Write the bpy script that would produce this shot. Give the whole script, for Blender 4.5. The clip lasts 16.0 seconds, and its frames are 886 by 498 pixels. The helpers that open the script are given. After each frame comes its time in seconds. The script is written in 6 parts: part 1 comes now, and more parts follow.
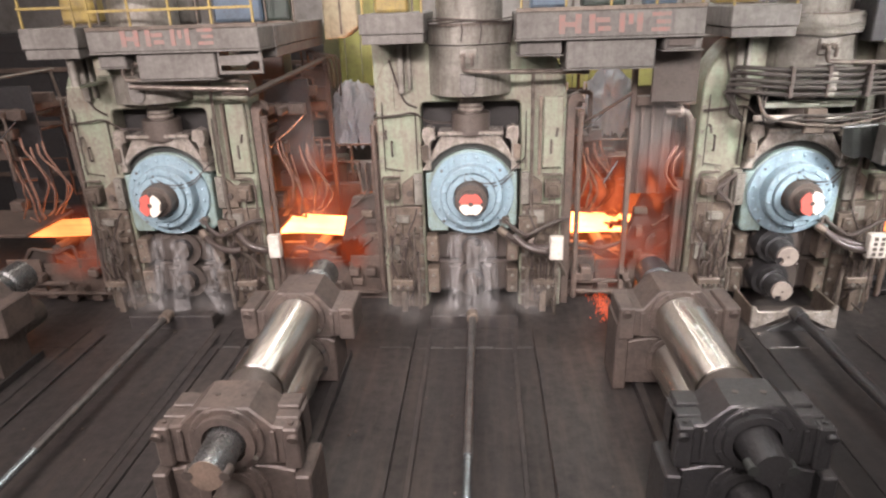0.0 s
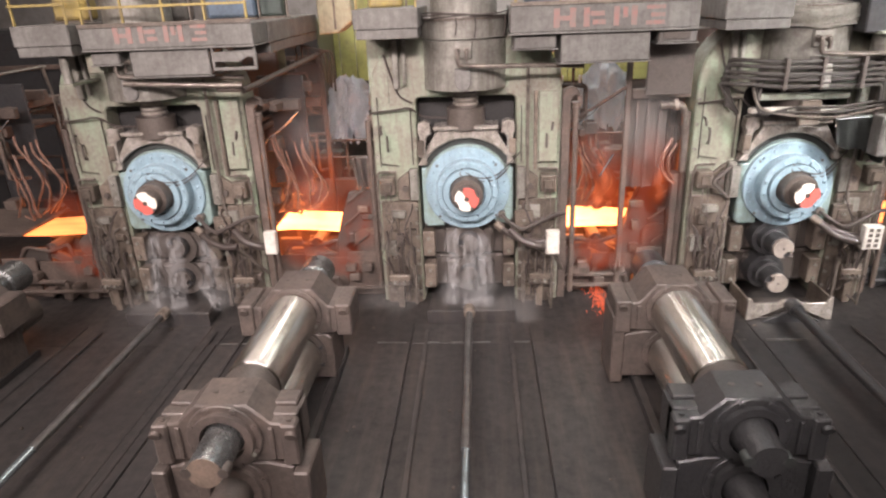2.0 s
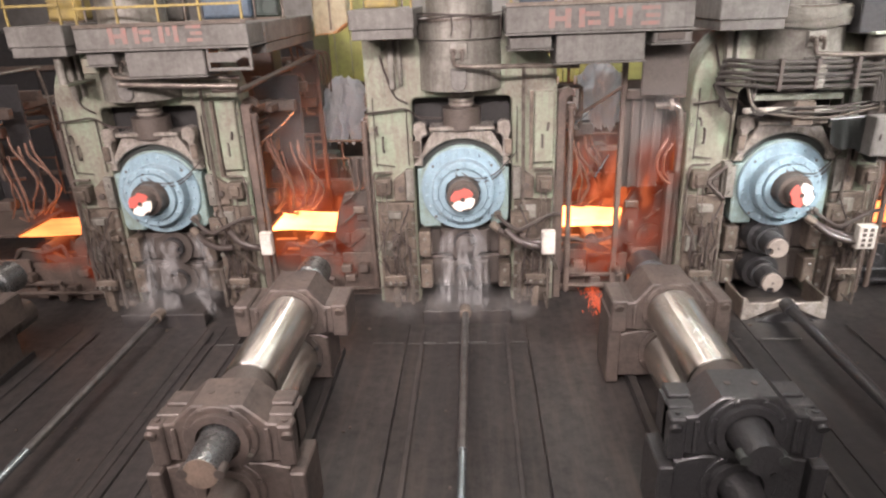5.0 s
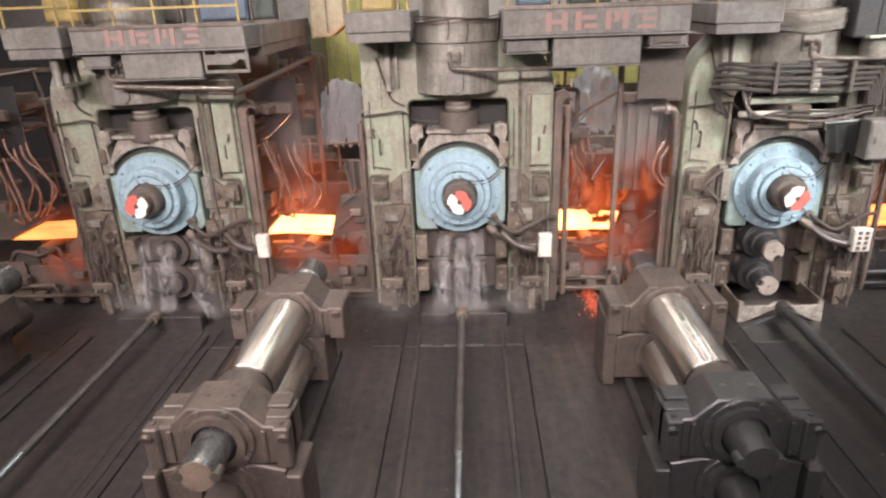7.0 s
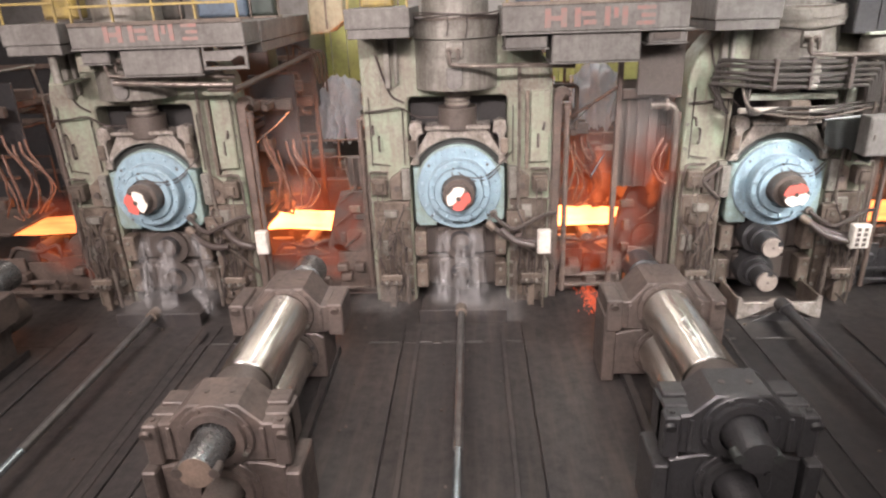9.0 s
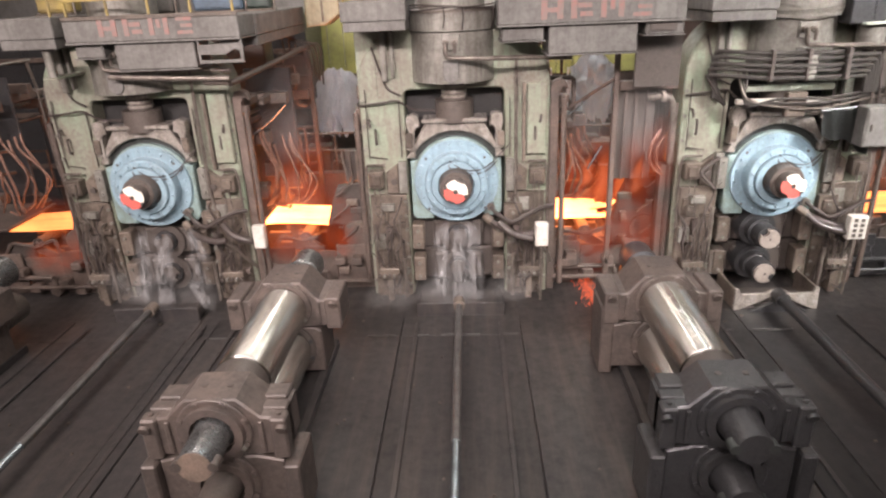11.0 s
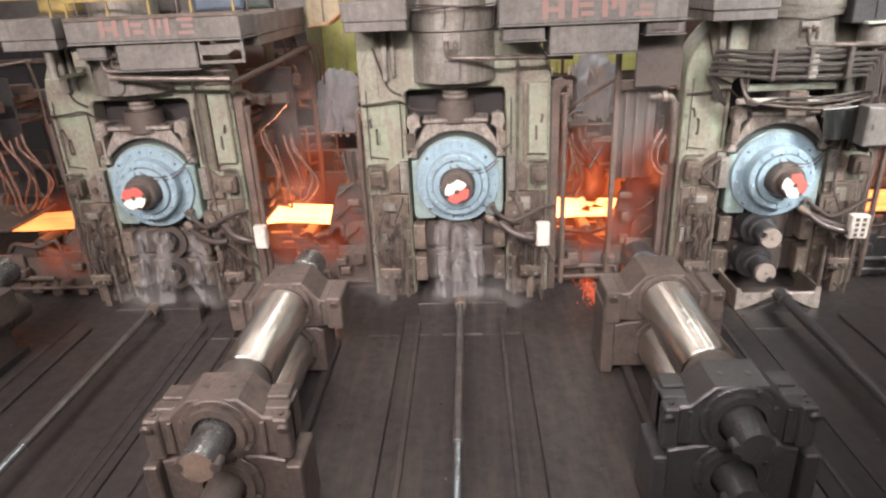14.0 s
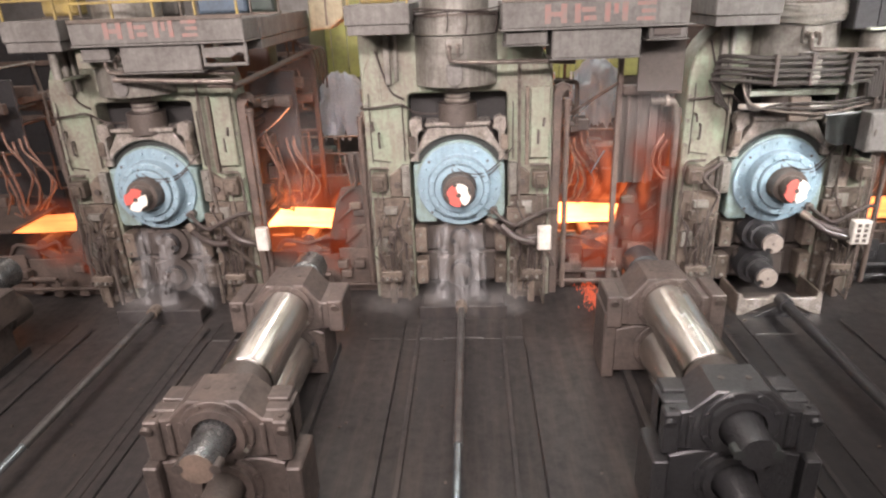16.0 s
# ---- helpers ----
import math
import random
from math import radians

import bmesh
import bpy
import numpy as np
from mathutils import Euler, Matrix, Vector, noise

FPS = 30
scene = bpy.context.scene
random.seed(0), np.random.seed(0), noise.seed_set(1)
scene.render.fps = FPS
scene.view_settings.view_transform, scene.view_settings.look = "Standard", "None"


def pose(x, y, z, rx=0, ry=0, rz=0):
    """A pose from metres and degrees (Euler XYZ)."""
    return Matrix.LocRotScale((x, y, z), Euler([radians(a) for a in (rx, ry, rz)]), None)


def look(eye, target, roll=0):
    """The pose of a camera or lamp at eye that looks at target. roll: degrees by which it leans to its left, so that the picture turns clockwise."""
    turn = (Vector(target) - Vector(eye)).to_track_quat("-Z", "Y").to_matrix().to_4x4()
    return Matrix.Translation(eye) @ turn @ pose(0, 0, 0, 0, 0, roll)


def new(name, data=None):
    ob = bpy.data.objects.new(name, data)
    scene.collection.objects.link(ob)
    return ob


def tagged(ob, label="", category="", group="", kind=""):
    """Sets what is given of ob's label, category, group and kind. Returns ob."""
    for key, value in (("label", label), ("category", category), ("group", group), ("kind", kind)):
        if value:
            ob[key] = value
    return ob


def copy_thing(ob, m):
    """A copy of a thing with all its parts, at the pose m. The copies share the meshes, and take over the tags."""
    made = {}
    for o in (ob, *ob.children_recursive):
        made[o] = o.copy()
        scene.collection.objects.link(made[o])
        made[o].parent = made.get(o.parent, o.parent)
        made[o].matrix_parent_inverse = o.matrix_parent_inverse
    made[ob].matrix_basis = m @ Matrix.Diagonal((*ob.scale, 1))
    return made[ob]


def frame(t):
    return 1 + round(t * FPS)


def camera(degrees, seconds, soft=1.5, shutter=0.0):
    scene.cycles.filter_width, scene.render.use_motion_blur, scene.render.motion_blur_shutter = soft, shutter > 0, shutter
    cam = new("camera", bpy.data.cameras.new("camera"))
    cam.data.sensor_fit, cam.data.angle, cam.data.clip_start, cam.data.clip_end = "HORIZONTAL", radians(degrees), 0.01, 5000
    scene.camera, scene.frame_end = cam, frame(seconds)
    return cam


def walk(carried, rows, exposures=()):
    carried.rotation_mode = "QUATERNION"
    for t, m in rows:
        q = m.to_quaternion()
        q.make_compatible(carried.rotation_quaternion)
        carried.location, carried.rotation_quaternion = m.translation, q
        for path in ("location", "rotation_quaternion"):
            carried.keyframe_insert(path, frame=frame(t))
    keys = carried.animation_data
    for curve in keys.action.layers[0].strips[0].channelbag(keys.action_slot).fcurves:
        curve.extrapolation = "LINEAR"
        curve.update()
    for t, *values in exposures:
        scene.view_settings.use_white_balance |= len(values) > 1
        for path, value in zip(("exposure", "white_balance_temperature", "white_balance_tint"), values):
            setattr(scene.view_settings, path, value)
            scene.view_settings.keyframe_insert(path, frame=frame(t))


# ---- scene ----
# ---------- camera ----------
cam = camera(68.91, 16.0, soft=2.3)
PATH = [
    (0.0, look((0.228, -11.049, 5.424), (-0.550, 0.115, 1.092), -1.94)),
    (0.5, look((0.235, -11.044, 5.436), (-0.537, 0.107, 1.071), -2.06)),
    (1.0, look((0.233, -11.047, 5.432), (-0.520, 0.098, 1.047), -2.14)),
    (1.5, look((0.233, -11.046, 5.423), (-0.507, 0.093, 1.021), -2.16)),
    (2.0, look((0.233, -11.047, 5.433), (-0.484, 0.083, 1.004), -2.34)),
    (2.5, look((0.222, -11.046, 5.425), (-0.456, 0.090, 1.005), -2.45)),
    (3.0, look((0.236, -11.050, 5.424), (-0.437, 0.090, 1.013), -2.62)),
    (3.5, look((0.238, -11.054, 5.426), (-0.439, 0.086, 1.018), -2.62)),
    (4.0, look((0.228, -11.053, 5.420), (-0.442, 0.087, 1.010), -2.50)),
    (6.5, look((0.232, -11.063, 5.421), (-0.369, 0.094, 1.044), -2.09)),
    (7.0, look((0.226, -11.062, 5.415), (-0.347, 0.103, 1.056), -2.13)),
    (7.5, look((0.228, -11.061, 5.423), (-0.334, 0.102, 1.056), -2.25)),
    (8.0, look((0.237, -11.059, 5.419), (-0.325, 0.100, 1.043), -2.26)),
    (8.5, look((0.234, -11.062, 5.430), (-0.339, 0.082, 1.017), -2.12)),
    (9.0, look((0.239, -11.061, 5.419), (-0.334, 0.080, 0.997), -2.14)),
    (11.5, look((0.253, -11.056, 5.428), (-0.282, 0.029, 0.863), -2.46)),
    (12.0, look((0.245, -11.051, 5.427), (-0.280, 0.034, 0.864), -2.45)),
    (12.5, look((0.252, -11.058, 5.422), (-0.275, 0.036, 0.878), -2.44)),
    (13.0, look((0.250, -11.058, 5.421), (-0.290, 0.040, 0.889), -2.47)),
    (13.5, look((0.249, -11.058, 5.416), (-0.311, 0.041, 0.890), -2.49)),
    (14.0, look((0.243, -11.058, 5.432), (-0.315, 0.029, 0.876), -2.52)),
    (14.5, look((0.244, -11.057, 5.429), (-0.304, 0.032, 0.876), -2.50)),
    (15.0, look((0.245, -11.059, 5.426), (-0.298, 0.035, 0.884), -2.38)),
    (15.5, look((0.245, -11.068, 5.421), (-0.311, 0.038, 0.911), -2.18)),
    (16.0, look((0.247, -11.066, 5.418), (-0.339, 0.051, 0.937), -2.23)),
]

walk(cam, PATH, exposures=[(0.0, 0.46, 6850, 15), (16.0, 0.46, 6850, 15)])

# ---------- light ----------
world = bpy.data.worlds.new("hall_air")
scene.world = world
world.use_nodes = True
world.node_tree.nodes["Background"].inputs[0].default_value = (0.5, 0.45, 0.42, 1)
world.node_tree.nodes["Background"].inputs[1].default_value = 0.02


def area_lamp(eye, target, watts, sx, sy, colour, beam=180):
    data = bpy.data.lights.new("bay_or_fill_light", "AREA")
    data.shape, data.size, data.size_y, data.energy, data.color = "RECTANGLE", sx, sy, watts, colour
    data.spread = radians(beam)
    ob = new("bay_or_fill_light", data)
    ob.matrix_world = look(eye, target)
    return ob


area_lamp((-7.5, -13.0, 9.5), (-4.5, 0.0, 1.9), 300, 4.0, 0.9, (1.0, 0.90, 0.90), 70)
area_lamp((0.5, -13.5, 9.8), (0.0, 0.0, 2.0), 250, 4.0, 0.9, (1.0, 0.91, 0.92), 60)
area_lamp((11.5, -8.5, 9.0), (5.5, 0.0, 2.2), 215, 4.0, 0.9, (0.97, 0.97, 0.98), 42)
area_lamp((-2.4, -5.0, 12.5), (-2.4, -3.5, 0.0), 180, 0.4, 7.0, (1.0, 0.92, 0.85))
area_lamp((3.4, -5.0, 12.5), (3.4, -3.5, 0.0), 130, 0.3, 6.0, (0.72, 0.97, 1.0))
area_lamp((-4.9, -5.0, 12.5), (-4.9, -3.5, 0.0), 150, 0.2, 7.0, (1.0, 0.96, 0.9))
area_lamp((6.3, -5.0, 12.5), (6.3, -3.5, 0.0), 90, 0.2, 7.0, (0.95, 0.98, 1.0))
# Two unseen soft roof lamps, added as fill for the dark parts.
area_lamp((-9.0, -9.0, 13.4), (-7.0, -5.0, 0.0), 680, 7.0, 7.0, (1.0, 0.90, 0.91))
area_lamp((6.0, -9.0, 13.4), (4.0, -3.0, 0.0), 140, 7.0, 7.0, (1.0, 0.91, 0.93))
# Wide unseen lamp behind the camera, added as fill to lift the blacks.
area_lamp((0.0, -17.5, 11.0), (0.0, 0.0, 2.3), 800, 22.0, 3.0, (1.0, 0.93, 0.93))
# Unseen roof lamps behind the mill, added for roll reflections and the background.
for x, watts, tone in ((-8.5, 130, (1.0, 0.94, 0.86)), (-5.2, 160, (1.0, 0.94, 0.86)), (-1.6, 520, (0.95, 0.97, 1.0)), (1.8, 360, (1.0, 0.93, 0.84)), (5.0, 360, (0.82, 1.0, 0.97)), (8.5, 360, (1.0, 0.95, 0.9))):
    area_lamp((x, 9.5, 12.6), (x, 9.5, 0.0), watts, 2.2, 10.0, tone)
# tall unseen strip lamps at the far wall, added to streak the roll barrels
for x, width, watts, tone in ((-9.5, 0.9, 60, (1.0, 0.97, 0.92)), (-5.4, 0.8, 62, (1.0, 0.98, 0.95)), (-2.9, 0.22, 20, (1.0, 0.93, 0.78)), (-0.6, 0.5, 30, (1.0, 0.95, 0.88)), (1.4, 0.22, 20, (1.0, 0.96, 0.85)), (3.3, 0.35, 36, (0.55, 1.0, 0.92)), (5.6, 0.8, 62, (0.96, 0.99, 1.0)), (9.5, 0.9, 60, (1.0, 0.97, 0.92))):
    area_lamp((x, 15.9, 10.0), (x, 0.0, 9.9), watts, width, 7.0, tone)


# ---------- materials ----------
def mat(name, base, second=None, grime=(0.05, 0.035, 0.025), amount=0.4, rough=0.6, metal=0.0, scale=3.0, bump=0.3, spread=0.25, vary=0.0, wet=0.0, streak=0.0, run=(5.0, 5.0, 0.35), stain=None):
    """A worn surface: two tones in large patches, dirt in finer ones, uneven gloss and relief."""
    m = bpy.data.materials.new(name)
    m.use_nodes = True
    n, l = m.node_tree.nodes, m.node_tree.links
    b = n["Principled BSDF"]
    geo = n.new("ShaderNodeNewGeometry")
    second = second or tuple(c * 0.75 for c in base)

    def noise_tex(s, detail, roughness=0.6):
        t = n.new("ShaderNodeTexNoise")
        t.inputs["Scale"].default_value, t.inputs["Detail"].default_value, t.inputs["Roughness"].default_value = s, detail, roughness
        l.new(geo.outputs["Position"], t.inputs["Vector"])
        return t

    def ramp(src, lo, hi):
        r = n.new("ShaderNodeMapRange")
        r.inputs["From Min"].default_value, r.inputs["From Max"].default_value = lo, hi
        l.new(src, r.inputs["Value"])
        return r.outputs["Result"]

    def mix(fac, a, c):
        x = n.new("ShaderNodeMix")
        x.data_type = "RGBA"
        l.new(fac, x.inputs[0])
        for sock, v in ((x.inputs[6], a), (x.inputs[7], c)):
            if isinstance(v, tuple):
                sock.default_value = (*v, 1)
            else:
                l.new(v, sock)
        return x.outputs[2]

    big, fine = noise_tex(scale, 6), noise_tex(scale * 6.5, 8, 0.7)
    col = mix(ramp(big.outputs["Fac"], 0.5 - spread, 0.5 + spread), base, second)
    cut = 0.68 - 0.36 * amount
    both = n.new("ShaderNodeMath")
    both.operation = "MULTIPLY_ADD"
    both.inputs[1].default_value = 0.45
    l.new(big.outputs["Fac"], both.inputs[0])
    half = n.new("ShaderNodeMath")
    half.operation = "MULTIPLY"
    half.inputs[1].default_value = 0.55
    l.new(fine.outputs["Fac"], half.inputs[0])
    l.new(half.outputs[0], both.inputs[2])
    col = mix(ramp(both.outputs[0], cut - 0.11, cut + 0.17), col, grime)
    if streak:
        mp = n.new("ShaderNodeMapping")
        mp.inputs["Scale"].default_value = run
        l.new(geo.outputs["Position"], mp.inputs[0])
        st = n.new("ShaderNodeTexNoise")
        st.inputs["Scale"].default_value, st.inputs["Detail"].default_value, st.inputs["Roughness"].default_value = 1.6, 6, 0.65
        l.new(mp.outputs[0], st.inputs["Vector"])
        rs = n.new("ShaderNodeMapRange")
        rs.inputs["From Min"].default_value, rs.inputs["From Max"].default_value, rs.inputs["To Max"].default_value = 0.48, 0.68, streak
        l.new(st.outputs["Fac"], rs.inputs["Value"])
        col = mix(rs.outputs["Result"], col, stain or grime)
    if vary:
        info = n.new("ShaderNodeObjectInfo")
        hsv = n.new("ShaderNodeHueSaturation")
        l.new(ramp(info.outputs["Random"], 0, 1), hsv.inputs["Value"])
        hsv.inputs["Value"].default_value = 1
        r = n.new("ShaderNodeMapRange")
        r.inputs["To Min"].default_value, r.inputs["To Max"].default_value = 1 - vary, 1 + vary
        l.new(info.outputs["Random"], r.inputs["Value"])
        l.new(r.outputs["Result"], hsv.inputs["Value"])
        l.new(col, hsv.inputs["Color"])
        col = hsv.outputs["Color"]
    l.new(col, b.inputs["Base Color"])
    rr = n.new("ShaderNodeMapRange")
    rr.inputs["To Min"].default_value, rr.inputs["To Max"].default_value = max(rough - 0.18, 0.05), min(rough + 0.18, 1)
    l.new(fine.outputs["Fac"], rr.inputs["Value"])
    l.new(rr.outputs["Result"], b.inputs["Roughness"])
    b.inputs["Metallic"].default_value = metal
    if wet:
        b.inputs["Coat Weight"].default_value, b.inputs["Coat Roughness"].default_value = wet, 0.07
        drops = noise_tex(34.0, 2)
        cb = n.new("ShaderNodeBump")
        cb.inputs["Strength"].default_value, cb.inputs["Distance"].default_value = 1.0, 0.05
        l.new(drops.outputs["Fac"], cb.inputs["Height"])
        l.new(cb.outputs["Normal"], b.inputs["Coat Normal"])
    if bump:
        bp = n.new("ShaderNodeBump")
        bp.inputs["Strength"].default_value, bp.inputs["Distance"].default_value = bump, 0.012
        l.new(both.outputs[0], bp.inputs["Height"])
        l.new(bp.outputs["Normal"], b.inputs["Normal"])
    return m


GREEN = mat("worn_green_paint", (0.20, 0.27, 0.185), (0.285, 0.285, 0.235), (0.135, 0.112, 0.09), 0.5, 0.5, 0, 2.2, 0.4, streak=0.75, stain=(0.17, 0.14, 0.11))
GRIME = mat("grimy_brown_steel", (0.19, 0.155, 0.125), (0.12, 0.097, 0.078), (0.05, 0.038, 0.03), 0.45, 0.45, 0.25, 4.0, 0.6, vary=0.3, wet=0.35)
GREYSTEEL = mat("grey_cast_steel", (0.29, 0.28, 0.25), (0.205, 0.198, 0.177), (0.09, 0.078, 0.062), 0.42, 0.38, 0.3, 2.6, 0.4, wet=0.45, streak=0.65)
BLUE = mat("wet_blue_paint", (0.215, 0.325, 0.385), (0.265, 0.375, 0.43), (0.12, 0.165, 0.185), 0.35, 0.3, 0, 3.5, 0.3, wet=0.8, streak=0.5)
BLUEGREEN = mat("blue_green_paint", (0.25, 0.36, 0.37), (0.21, 0.31, 0.28), (0.12, 0.13, 0.11), 0.45, 0.35, 0, 4.0, 0.5, wet=0.9, streak=0.5)
DARK = mat("oily_black_steel", (0.078, 0.066, 0.06), (0.11, 0.092, 0.08), (0.042, 0.035, 0.031), 0.3, 0.45, 0.3, 5.0, 0.5)
SHAFT = mat("greasy_shaft_steel", (0.10, 0.083, 0.072), (0.145, 0.12, 0.105), (0.05, 0.041, 0.035), 0.45, 0.42, 0.25, 7.0, 0.4, wet=0.5)
CHOCK = mat("brown_primer_steel", (0.13, 0.10, 0.085), (0.095, 0.08, 0.072), (0.045, 0.037, 0.033), 0.4, 0.5, 0.2, 2.5, 0.35)
RUSTY = mat("rust_brown_steel", (0.13, 0.095, 0.077), (0.09, 0.068, 0.057), (0.05, 0.039, 0.033), 0.45, 0.65, 0.1, 3.0, 0.5, vary=0.25)
FLOOR = mat("oily_floor_plate", (0.041, 0.037, 0.036), (0.064, 0.056, 0.052), (0.019, 0.018, 0.019), 0.55, 0.46, 0.25, 0.9, 0.5, vary=0.18, wet=0.16, streak=0.6, run=(3.5, 0.3, 1.0), stain=(0.078, 0.063, 0.054))
# Near-black steel: oil on some parts, shade put into the colour on others.
OIL_SHADE = mat("oiled_and_shaded_steel", (0.037, 0.038, 0.041), (0.058, 0.057, 0.057), (0.02, 0.02, 0.022), 0.4, 0.36, 0.35, 3.0, 0.4, wet=0.5)
PISTON = mat("wet_piston_steel", (0.42, 0.5, 0.54), (0.34, 0.41, 0.45), (0.2, 0.22, 0.23), 0.3, 0.22, 0.9, 5.0, 0.1)
SLAB = mat("dusty_grey_deck_edge", (0.168, 0.162, 0.15), (0.128, 0.122, 0.113), (0.075, 0.069, 0.062), 0.45, 0.75, 0, 2.0, 0.4, vary=0.06, streak=0.5)
# Near-black tone that puts the recess's shade into the colour.
PIT = mat("shade_black_recess", (0.012, 0.011, 0.011), (0.018, 0.016, 0.015), (0.008, 0.008, 0.008), 0.3, 0.6, 0, 3.0, 0.3)
YELLOW = mat("yellow_rail_paint", (0.34, 0.255, 0.065), (0.27, 0.205, 0.07), (0.13, 0.095, 0.05), 0.4, 0.5, 0, 6.0, 0.2, streak=0.4)
LIME = mat("lime_yellow_cladding", (0.40, 0.41, 0.12), (0.33, 0.34, 0.12), (0.20, 0.19, 0.09), 0.25, 0.6, 0, 1.5, 0.15, streak=0.4)
CREAM = mat("cream_duct_paint", (0.40, 0.375, 0.245), (0.32, 0.30, 0.21), (0.18, 0.16, 0.11), 0.35, 0.6, 0, 1.5, 0.2, streak=0.5)
WHITEBOX = mat("off_white_enamel", (0.6, 0.57, 0.52), (0.48, 0.46, 0.41), (0.22, 0.18, 0.15), 0.3, 0.45, 0, 5.0, 0.15)
RED = mat("red_paint", (0.55, 0.10, 0.08), (0.48, 0.11, 0.09), (0.2, 0.04, 0.03), 0.12, 0.5, 0, 8.0, 0.1)
WHITE = mat("white_paint", (0.82, 0.76, 0.66), (0.75, 0.68, 0.58), (0.4, 0.33, 0.26), 0.12, 0.5, 0, 8.0, 0.1)
FADED = mat("faded_red_paint", (0.29, 0.115, 0.10), (0.24, 0.125, 0.11), (0.17, 0.145, 0.13), 0.65, 0.75, 0, 9.0, 0.1)
HOSE = mat("black_rubber_hose", (0.042, 0.034, 0.031), (0.07, 0.055, 0.049), (0.025, 0.02, 0.018), 0.3, 0.32, 0, 9.0, 0.2)
PIPE = mat("oily_steel_pipe", (0.22, 0.19, 0.165), (0.13, 0.11, 0.095), (0.05, 0.04, 0.032), 0.35, 0.35, 0.5, 7.0, 0.3)
# Base colour reddened to carry the hot strip's light on the hoses.
REDPIPE = mat("red_lit_hose", (0.27, 0.15, 0.11), (0.19, 0.11, 0.085), (0.07, 0.045, 0.036), 0.35, 0.24, 0.2, 7.0, 0.3, wet=0.4)
# Unseen walls and roof kept pale so their bounce fills the dark parts.
WALLM = mat("pale_hall_wall", (0.5, 0.46, 0.44), (0.4, 0.37, 0.35), (0.25, 0.22, 0.2), 0.35, 0.8, 0, 0.6, 0.3)
# Far wall tone raised so the rolls reflect it brighter.
FARWALL = mat("grey_far_wall", (0.34, 0.32, 0.31), (0.26, 0.245, 0.235), (0.17, 0.155, 0.145), 0.4, 0.8, 0, 0.6, 0.3)
BLUEGREY = mat("blue_grey_tarpaulin", (0.58, 0.61, 0.65), (0.40, 0.44, 0.48), (0.72, 0.73, 0.75), 0.35, 0.5, 0, 3.0, 0.5)
DKGREEN = mat("dark_green_paint", (0.035, 0.055, 0.045), (0.028, 0.04, 0.034), (0.015, 0.015, 0.014), 0.3, 0.5, 0, 3.0, 0.3)
FARBLUE = mat("machine_blue_paint", (0.08, 0.125, 0.18), (0.06, 0.09, 0.12), (0.04, 0.05, 0.06), 0.3, 0.5, 0, 3.0, 0.2)
WETSTEEL = mat("wet_bright_steel", (0.48, 0.445, 0.40), (0.34, 0.31, 0.275), (0.15, 0.12, 0.095), 0.4, 0.28, 0.4, 6.0, 0.6, wet=1.0, streak=0.5)
DULLROD = mat("dull_pusher_steel", (0.165, 0.16, 0.155), (0.12, 0.115, 0.11), (0.07, 0.065, 0.06), 0.4, 0.36, 0.6, 4.0, 0.1)
BLACKPIPE = mat("wet_black_pipe", (0.07, 0.065, 0.06), (0.11, 0.10, 0.092), (0.03, 0.028, 0.026), 0.35, 0.24, 0.35, 8.0, 0.1)
ENDFACE = mat("bare_wobbler_face", (0.30, 0.26, 0.225), (0.24, 0.205, 0.18), (0.14, 0.115, 0.1), 0.3, 0.5, 0.1, 6.0, 0.2)
CANVAS = mat("dusty_pale_canvas", (0.36, 0.34, 0.30), (0.28, 0.26, 0.23), (0.15, 0.135, 0.115), 0.35, 0.8, 0, 5.0, 0.5)
PALEGREEN = mat("pale_green_enamel", (0.42, 0.47, 0.39), (0.34, 0.38, 0.32), (0.17, 0.16, 0.13), 0.35, 0.5, 0, 4.0, 0.3, streak=0.5)
RUBBER = mat("black_rubber_sheet", (0.028, 0.033, 0.031), (0.04, 0.044, 0.041), (0.016, 0.016, 0.016), 0.3, 0.45, 0, 3.0, 0.4)
# Darker copy of the floor plate, with the right side's shade in it.
FLOORSHADE = mat("shaded_floor_plate", (0.022, 0.021, 0.022), (0.034, 0.031, 0.03), (0.012, 0.012, 0.013), 0.5, 0.42, 0.2, 0.9, 0.5, vary=0.18, wet=0.12, streak=0.5, run=(3.5, 0.3, 1.0), stain=(0.045, 0.037, 0.032))
TAN = mat("dusty_tan_steel", (0.27, 0.20, 0.155), (0.21, 0.16, 0.125), (0.11, 0.085, 0.07), 0.35, 0.55, 0.2, 6.0, 0.25)
CHALK = mat("chalk_mark", (0.85, 0.85, 0.82), (0.78, 0.77, 0.74), (0.5, 0.49, 0.46), 0.25, 0.8, 0, 30.0, 0)
ROD = mat("dull_rod_steel", (0.25, 0.26, 0.26), (0.18, 0.185, 0.185), (0.10, 0.095, 0.09), 0.35, 0.28, 0.8, 5.0, 0.15)


def polished():
    """Ground roll steel: bright metal, turned lines round the barrel, soft stains."""
    m = mat("ground_roll_steel", (0.88, 0.86, 0.80), (0.80, 0.78, 0.72), (0.66, 0.64, 0.59), 0.25, 0.25, 1.0, 2.5, 0)
    n, l = m.node_tree.nodes, m.node_tree.links
    b = n["Principled BSDF"]
    for k in list(b.inputs["Roughness"].links):
        l.remove(k)
    b.inputs["Roughness"].default_value = 0.25
    b.inputs["Anisotropic"].default_value = 0.95
    b.inputs["Anisotropic Rotation"].default_value = 0.25
    tg = n.new("ShaderNodeTangent")
    tg.direction_type, tg.axis = "RADIAL", "Y"
    l.new(tg.outputs[0], b.inputs["Tangent"])
    return m


